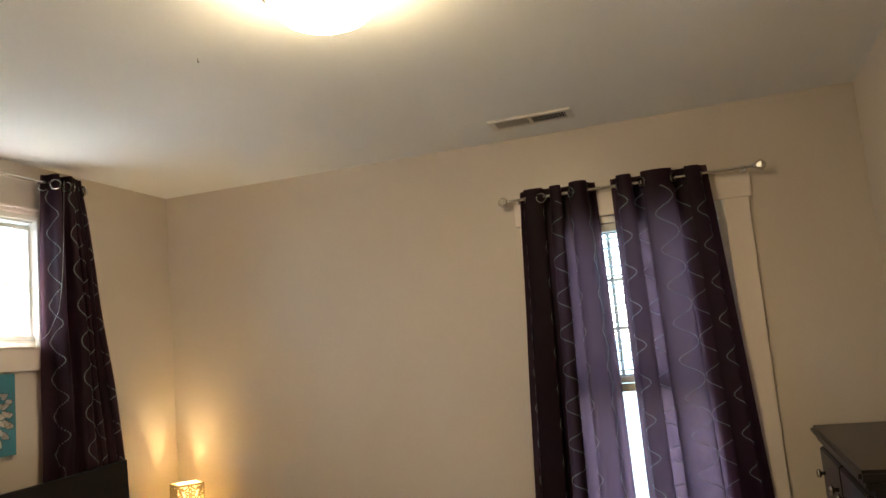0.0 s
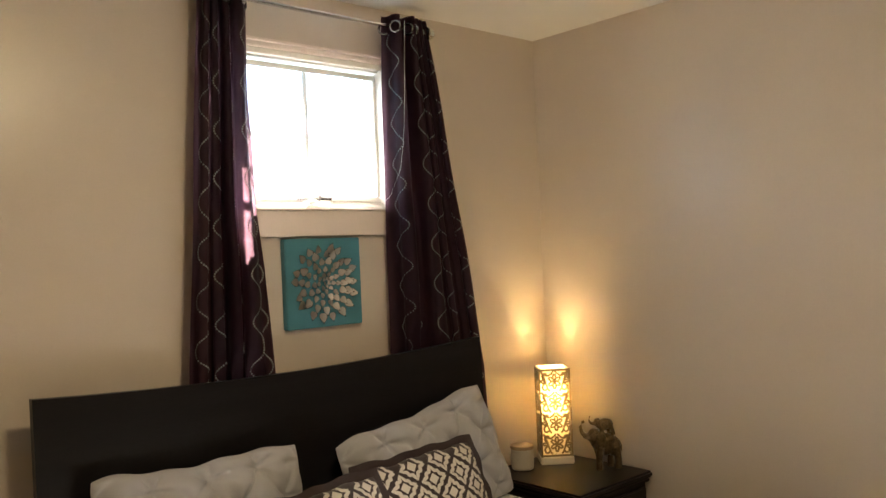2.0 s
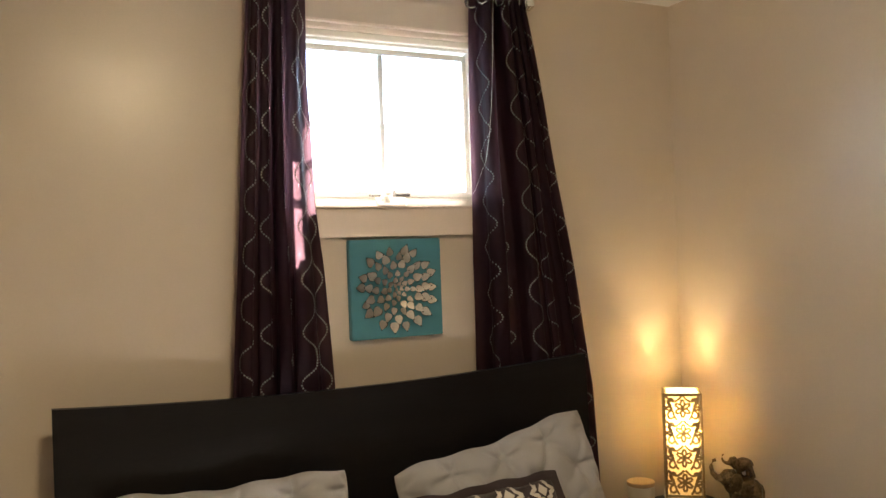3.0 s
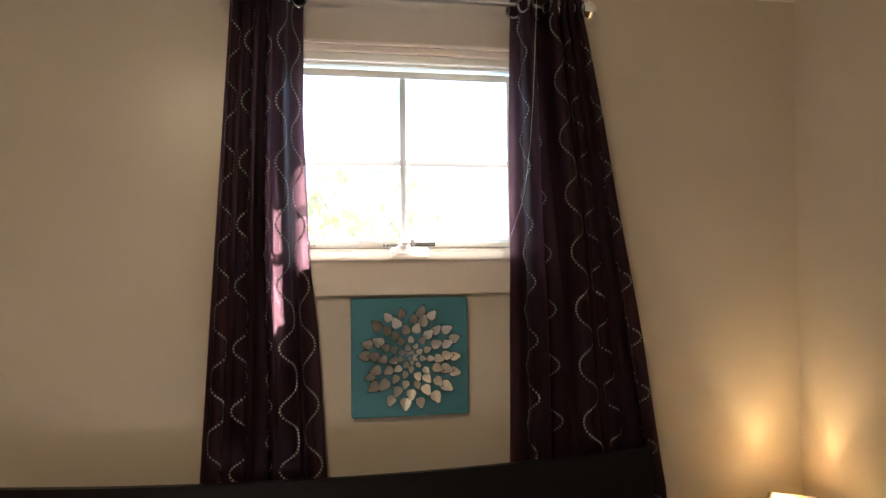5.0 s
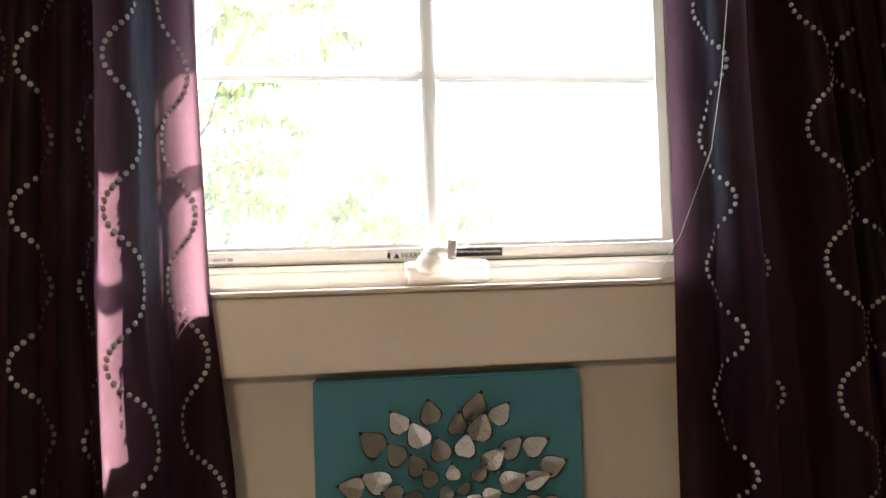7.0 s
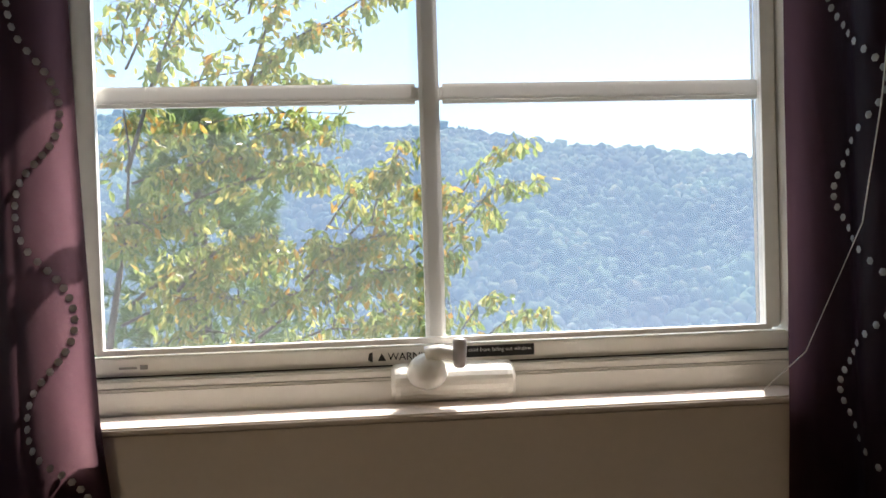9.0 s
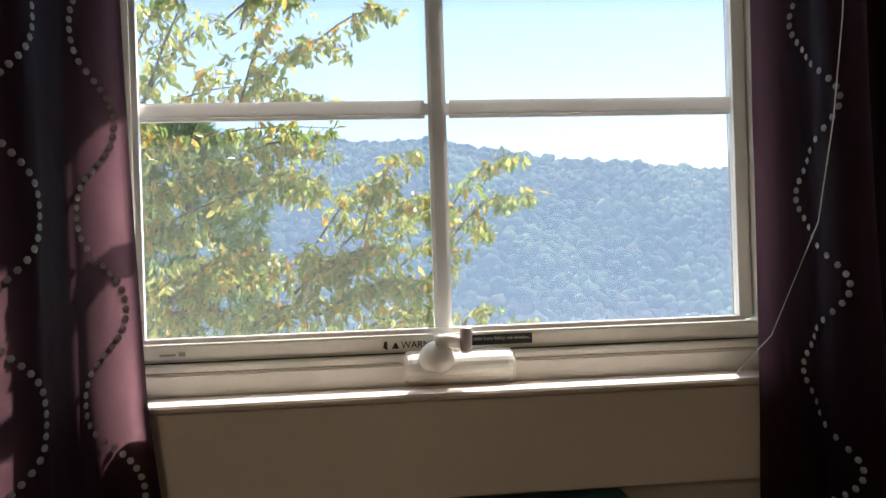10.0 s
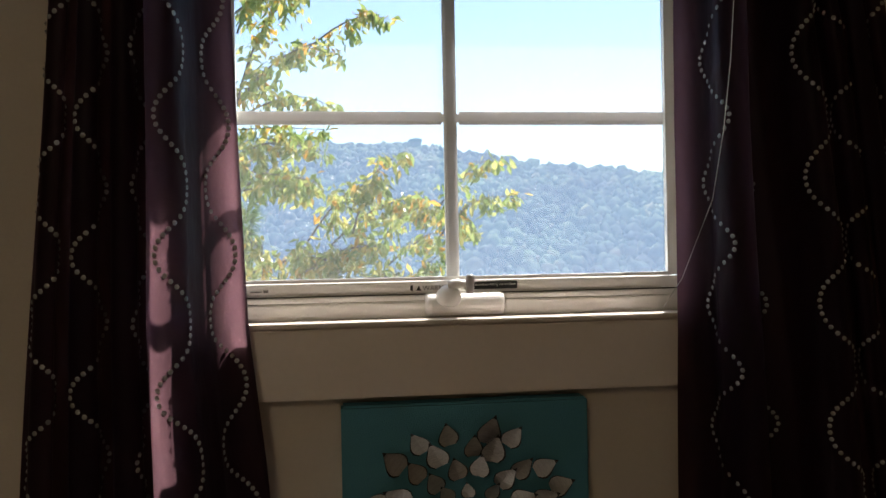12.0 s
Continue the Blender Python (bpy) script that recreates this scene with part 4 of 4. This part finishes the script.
while y < 432:
    x = -240.0 + rng.uniform(0, 6)
    while x < 300:
        px, py = x + rng.uniform(-2, 2), y + rng.uniform(-2, 2)
        r = rng.uniform(1.1, 2.7) * (1 if rng.random() > 0.1 else 1.4)
        v = bvs * (1 + 0.17 * rng.standard_normal((len(bvs), 1)))
        v = v * np.array([r, r, r * rng.uniform(0.9, 1.35)]) + np.array([px, py, land(px, py) + r * 0.55])
        woods_v.append(v)
        woods_f.append(bfs + off)
        off += len(bvs)
        x += rng.uniform(2.2, 3.8)
    y += 3.1
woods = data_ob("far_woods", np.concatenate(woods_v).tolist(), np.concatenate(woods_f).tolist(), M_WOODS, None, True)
tagged(woods, "broadleaf woods covering the far ridge, haze painted as blue glow", "woods", kind="stuff")


def leaf_cloud(points, rnd, size, droop=0.8, narrow=0.42):
    """Many small folded leaves hanging at the given places."""
    v, f = [], []
    for p in points:
        ln = size * rnd.uniform(0.6, 1.25)
        d = Vector((rnd.gauss(0, 0.6), rnd.gauss(0, 0.6), -droop + rnd.gauss(0, 0.45))).normalized()
        s = d.cross(Vector((rnd.gauss(0, 1), rnd.gauss(0, 1), rnd.gauss(0, 1)))).normalized() * ln * narrow * 0.5
        n = d.cross(s).normalized() * ln * 0.10
        o = len(v)
        v += [p, p + d * ln * 0.40 + s + n, p + d * ln * 0.40 - s + n, p + d * ln * 0.45, p + d * ln]
        v += [p + d * ln * 0.72 + s * 0.72 + n * 0.6, p + d * ln * 0.72 - s * 0.72 + n * 0.6]
        f += [(o, o + 1, o + 3), (o, o + 3, o + 2), (o + 1, o + 5, o + 3), (o + 3, o + 6, o + 2), (o + 5, o + 4, o + 3), (o + 3, o + 4, o + 6)]
    return v, f


def broad_tree():
    rnd = random.Random(12)
    tree = thing("tree", "broadleaf tree with drooping yellow-green leaves outside the window", "tree")
    wood = bmesh.new()
    foot = Vector((-3.1, 7.9, land(-3.1, 7.9)))
    tube(wood, [foot, (-3.05, 7.8, -2.6), (-2.92, 7.5, -1.4), (-2.85, 7.3, -0.4)], [0.16, 0.12, 0.09, 0.07], 10)
    points = []

    def bough(a, b, r, twigs, spread, lift=0.15):
        a, b = Vector(a), Vector(b)
        side = Vector((rnd.uniform(-1, 1), rnd.uniform(-1, 1), 0)) * 0.08
        path = [a.lerp(b, t) + side * math.sin(math.pi * t) + Vector((0, 0, lift * math.sin(math.pi * t))) for t in (k / 7 for k in range(8))]
        tube(wood, path, [r * (1 - 0.8 * k / 7) for k in range(8)], 7)
        twigs = int(twigs * 1.7)
        for q in range(twigs):
            t = 0.18 + 0.82 * (q + rnd.random()) / twigs
            k = min(6, int(t * 7))
            p = path[k].lerp(path[k + 1], t * 7 - k)
            d = Vector((rnd.gauss(0, 1), rnd.gauss(0, 0.8), rnd.gauss(0.1, 0.7))).normalized() * spread * rnd.uniform(0.5, 1.2)
            end = p + d + Vector((0, 0, -0.05))
            mid = p.lerp(end, 0.5) + Vector((0, 0, 0.04))
            tube(wood, [p, mid, end], [r * 0.22, r * 0.15, 0.0015], 5)
            for _ in range(rnd.randint(6, 11)):
                s = rnd.uniform(0.25, 1.05)
                points.append(p.lerp(end, s) + Vector((rnd.gauss(0, 0.04), rnd.gauss(0, 0.04), rnd.gauss(0, 0.035))))

    # limbs from the trunk to the boughs
    for a, b, r in (((-2.85, 7.3, -0.4), (-2.29, 7.1, 1.97), 0.045), ((-2.85, 7.3, -0.4), (-0.71, 7.1, 1.17), 0.03), ((-2.29, 7.1, 1.97), (-2.27, 7.0, 3.21), 0.014)):
        tube(wood, [a, Vector(a).lerp(Vector(b), 0.5) + Vector((0.05, 0, 0.03)), b], [r, r * 0.8, r * 0.5], 8)
    bough((-2.24, 7.0, 2.43), (-1.44, 6.5, 4.14), 0.023, 10, 0.225)
    bough((-2.17, 7.35, 3.11), (-1.23, 6.75, 3.92), 0.0203, 10, 0.195)
    bough((-1.27, 7.0, 3.93), (-0.5, 7.0, 4.25), 0.0121, 9, 0.165)
    bough((-2.11, 7.35, 3.14), (-0.73, 7.25, 3.32), 0.0108, 10, 0.135)
    bough((-2.22, 7.0, 3.37), (-1.62, 6.5, 4.19), 0.0135, 8, 0.195)
    bough((-1.69, 7.35, 3.16), (-1.11, 6.75, 3.51), 0.0081, 6, 0.12)
    bough((-2.26, 7.0, 3.52), (-1.94, 7.0, 4.04), 0.0108, 7, 0.18)
    bough((-2.34, 7.35, 2.63), (-0.23, 7.25, 2.97), 0.0135, 16, 0.15)
    bough((-2.2, 7.0, 2.33), (-0.42, 6.5, 2.4), 0.0135, 19, 0.18)
    bough((-2.41, 7.35, 1.98), (-1.14, 6.75, 2.54), 0.0162, 19, 0.24)
    bough((-2.16, 7.0, 1.91), (-0.55, 7.0, 2.39), 0.0135, 10, 0.195)
    bough((-2.38, 7.35, 2.84), (-1.84, 7.25, 2.82), 0.0162, 14, 0.24)
    bough((-2.27, 7.0, 1.66), (-1.55, 6.5, 2.04), 0.0162, 19, 0.27)
    bough((-0.48, 7.35, 1.86), (0.23, 6.75, 2.41), 0.0108, 16, 0.195)
    bough((-0.04, 7.0, 1.9), (0.52, 7.0, 2.73), 0.0095, 9, 0.135)
    bough((-0.26, 7.35, 1.8), (0.75, 7.25, 2.27), 0.0108, 16, 0.195)
    bough((0.28, 7.0, 1.89), (0.82, 6.5, 2.07), 0.0095, 9, 0.15)
    bough((0.75, 7.35, 1.99), (1.43, 6.75, 2.66), 0.0095, 9, 0.12)
    bough((0.82, 7.0, 1.87), (1.6, 7.0, 2.26), 0.0095, 9, 0.15)
    bough((0.28, 7.35, 1.56), (1.3, 7.25, 1.98), 0.0108, 9, 0.165)
    bough((-0.69, 7.0, 1.39), (0.25, 6.5, 1.78), 0.0162, 24, 0.24)
    bough((-1.37, 7.35, 1.4), (-0.05, 6.75, 1.64), 0.0162, 26, 0.27)
    bough((-1.83, 7.0, 1.33), (-0.89, 7.0, 1.82), 0.0189, 26, 0.27)
    bough((-2.33, 7.35, 1.21), (-1.35, 7.25, 1.62), 0.0189, 26, 0.3)
    bough((-0.49, 7.0, 1.17), (0.55, 6.5, 1.47), 0.0162, 26, 0.24)
    bough((-2.44, 7.35, 1.0), (-1.18, 6.75, 1.22), 0.0189, 24, 0.3)
    bough((-1.22, 7.0, 0.99), (-0.27, 7.0, 1.27), 0.0162, 24, 0.27)
    bough((-0.3, 7.35, 0.8), (0.71, 7.25, 1.1), 0.0162, 19, 0.24)
    bough((-2.57, 7.0, 1.56), (-1.98, 6.5, 1.95), 0.0189, 21, 0.3)
    bough((0.38, 7.35, 1.11), (0.84, 6.75, 1.71), 0.0108, 9, 0.15)
    bough((0.67, 7.0, 0.69), (1.18, 7.0, 1.24), 0.0095, 6, 0.105)
    bough((1.05, 7.35, 0.74), (1.67, 7.25, 0.95), 0.0081, 7, 0.12)
    bough((-0.08, 7.0, 0.72), (0.53, 6.5, 0.97), 0.0162, 16, 0.27)
    bough((-1.07, 7.35, 0.61), (-0.07, 6.75, 0.91), 0.0162, 16, 0.3)
    bough((-2.1, 7.0, 0.71), (-1.17, 7.0, 0.88), 0.0189, 16, 0.33)
    bough((-3.13, 7.35, 2.0), (-2.41, 7.25, 2.62), 0.0189, 16, 0.375)
    bough((-3.06, 7.0, 3.12), (-2.21, 6.5, 3.56), 0.0162, 14, 0.3)
    bough((-1.25, 7.2, 3.08), (-0.35, 6.8, 3.74), 0.018, 12, 0.15)
    bough((-0.47, 7.2, 3.76), (0.37, 7.0, 4.02), 0.01, 10, 0.13)
    bough((-1.14, 7.2, 3.25), (-0.57, 7.2, 4.32), 0.016, 12, 0.17)
    bough((-1.13, 7.2, 3.92), (-0.81, 6.8, 4.24), 0.012, 9, 0.18)
    bough((-0.7, 7.2, 3.58), (-0.14, 7.0, 3.66), 0.008, 7, 0.11)
    bough((-0.57, 7.2, 4.21), (0.1, 7.2, 4.45), 0.01, 9, 0.15)
    bough((-1.09, 7.2, 3.11), (-0.2, 6.8, 3.12), 0.01, 9, 0.12)
    bough((-1.26, 7.2, 2.63), (-0.37, 7.0, 2.72), 0.016, 16, 0.2)
    bough((-1.21, 7.2, 2.35), (-0.38, 7.2, 2.4), 0.016, 18, 0.2)
    trunk = part("trunk", wood, M_BARK, tree, smooth=True)
    v, f = leaf_cloud(points, rnd, 0.118)
    tagged(data_ob("crown", v, f, M_LEAF, tree), "drooping green, yellow and orange leaves", kind="stuff")


broad_tree()


def pine(x, y, height, reach, seed):
    rnd = random.Random(seed)
    tree = thing("pine_tree", "dense green pine behind the leafy tree", "tree")
    z0 = land(x, y)
    bm = bmesh.new()
    tube(bm, [(x, y, z0), (x, y, z0 + height * 0.6), (x + 0.1, y, z0 + height)], [0.28, 0.18, 0.03], 9)
    part("trunk", bm, M_BARK, tree, smooth=True)
    v, f = [], []
    for _ in range(1500):
        t = rnd.random() ** 0.8
        a = rnd.uniform(0, 2 * math.pi)
        r = reach * (1 - t) ** 0.6 * rnd.uniform(0.55, 1.0) * (1 + 0.18 * math.sin(3 * a + 9 * t))
        c = Vector((x + r * math.cos(a), y + r * math.sin(a), z0 + 1.5 + (height - 1.5) * t))
        out = Vector((math.cos(a), math.sin(a), 0.5)).normalized()
        for _ in range(14):
            d = (out + Vector((rnd.gauss(0, 0.6), rnd.gauss(0, 0.6), rnd.gauss(0, 0.6)))).normalized() * rnd.uniform(0.16, 0.34)
            s = d.cross(Vector((rnd.gauss(0, 1), rnd.gauss(0, 1), rnd.gauss(0, 1)))).normalized() * 0.018
            o = len(v)
            v += [c - s, c + s, c + d]
            f.append((o, o + 1, o + 2))
    tagged(data_ob("crown", v, f, M_PINE, tree), "soft tufts of green needles", kind="stuff")


pine(-2.88, 13.0, 8.0, 2.5, 31)
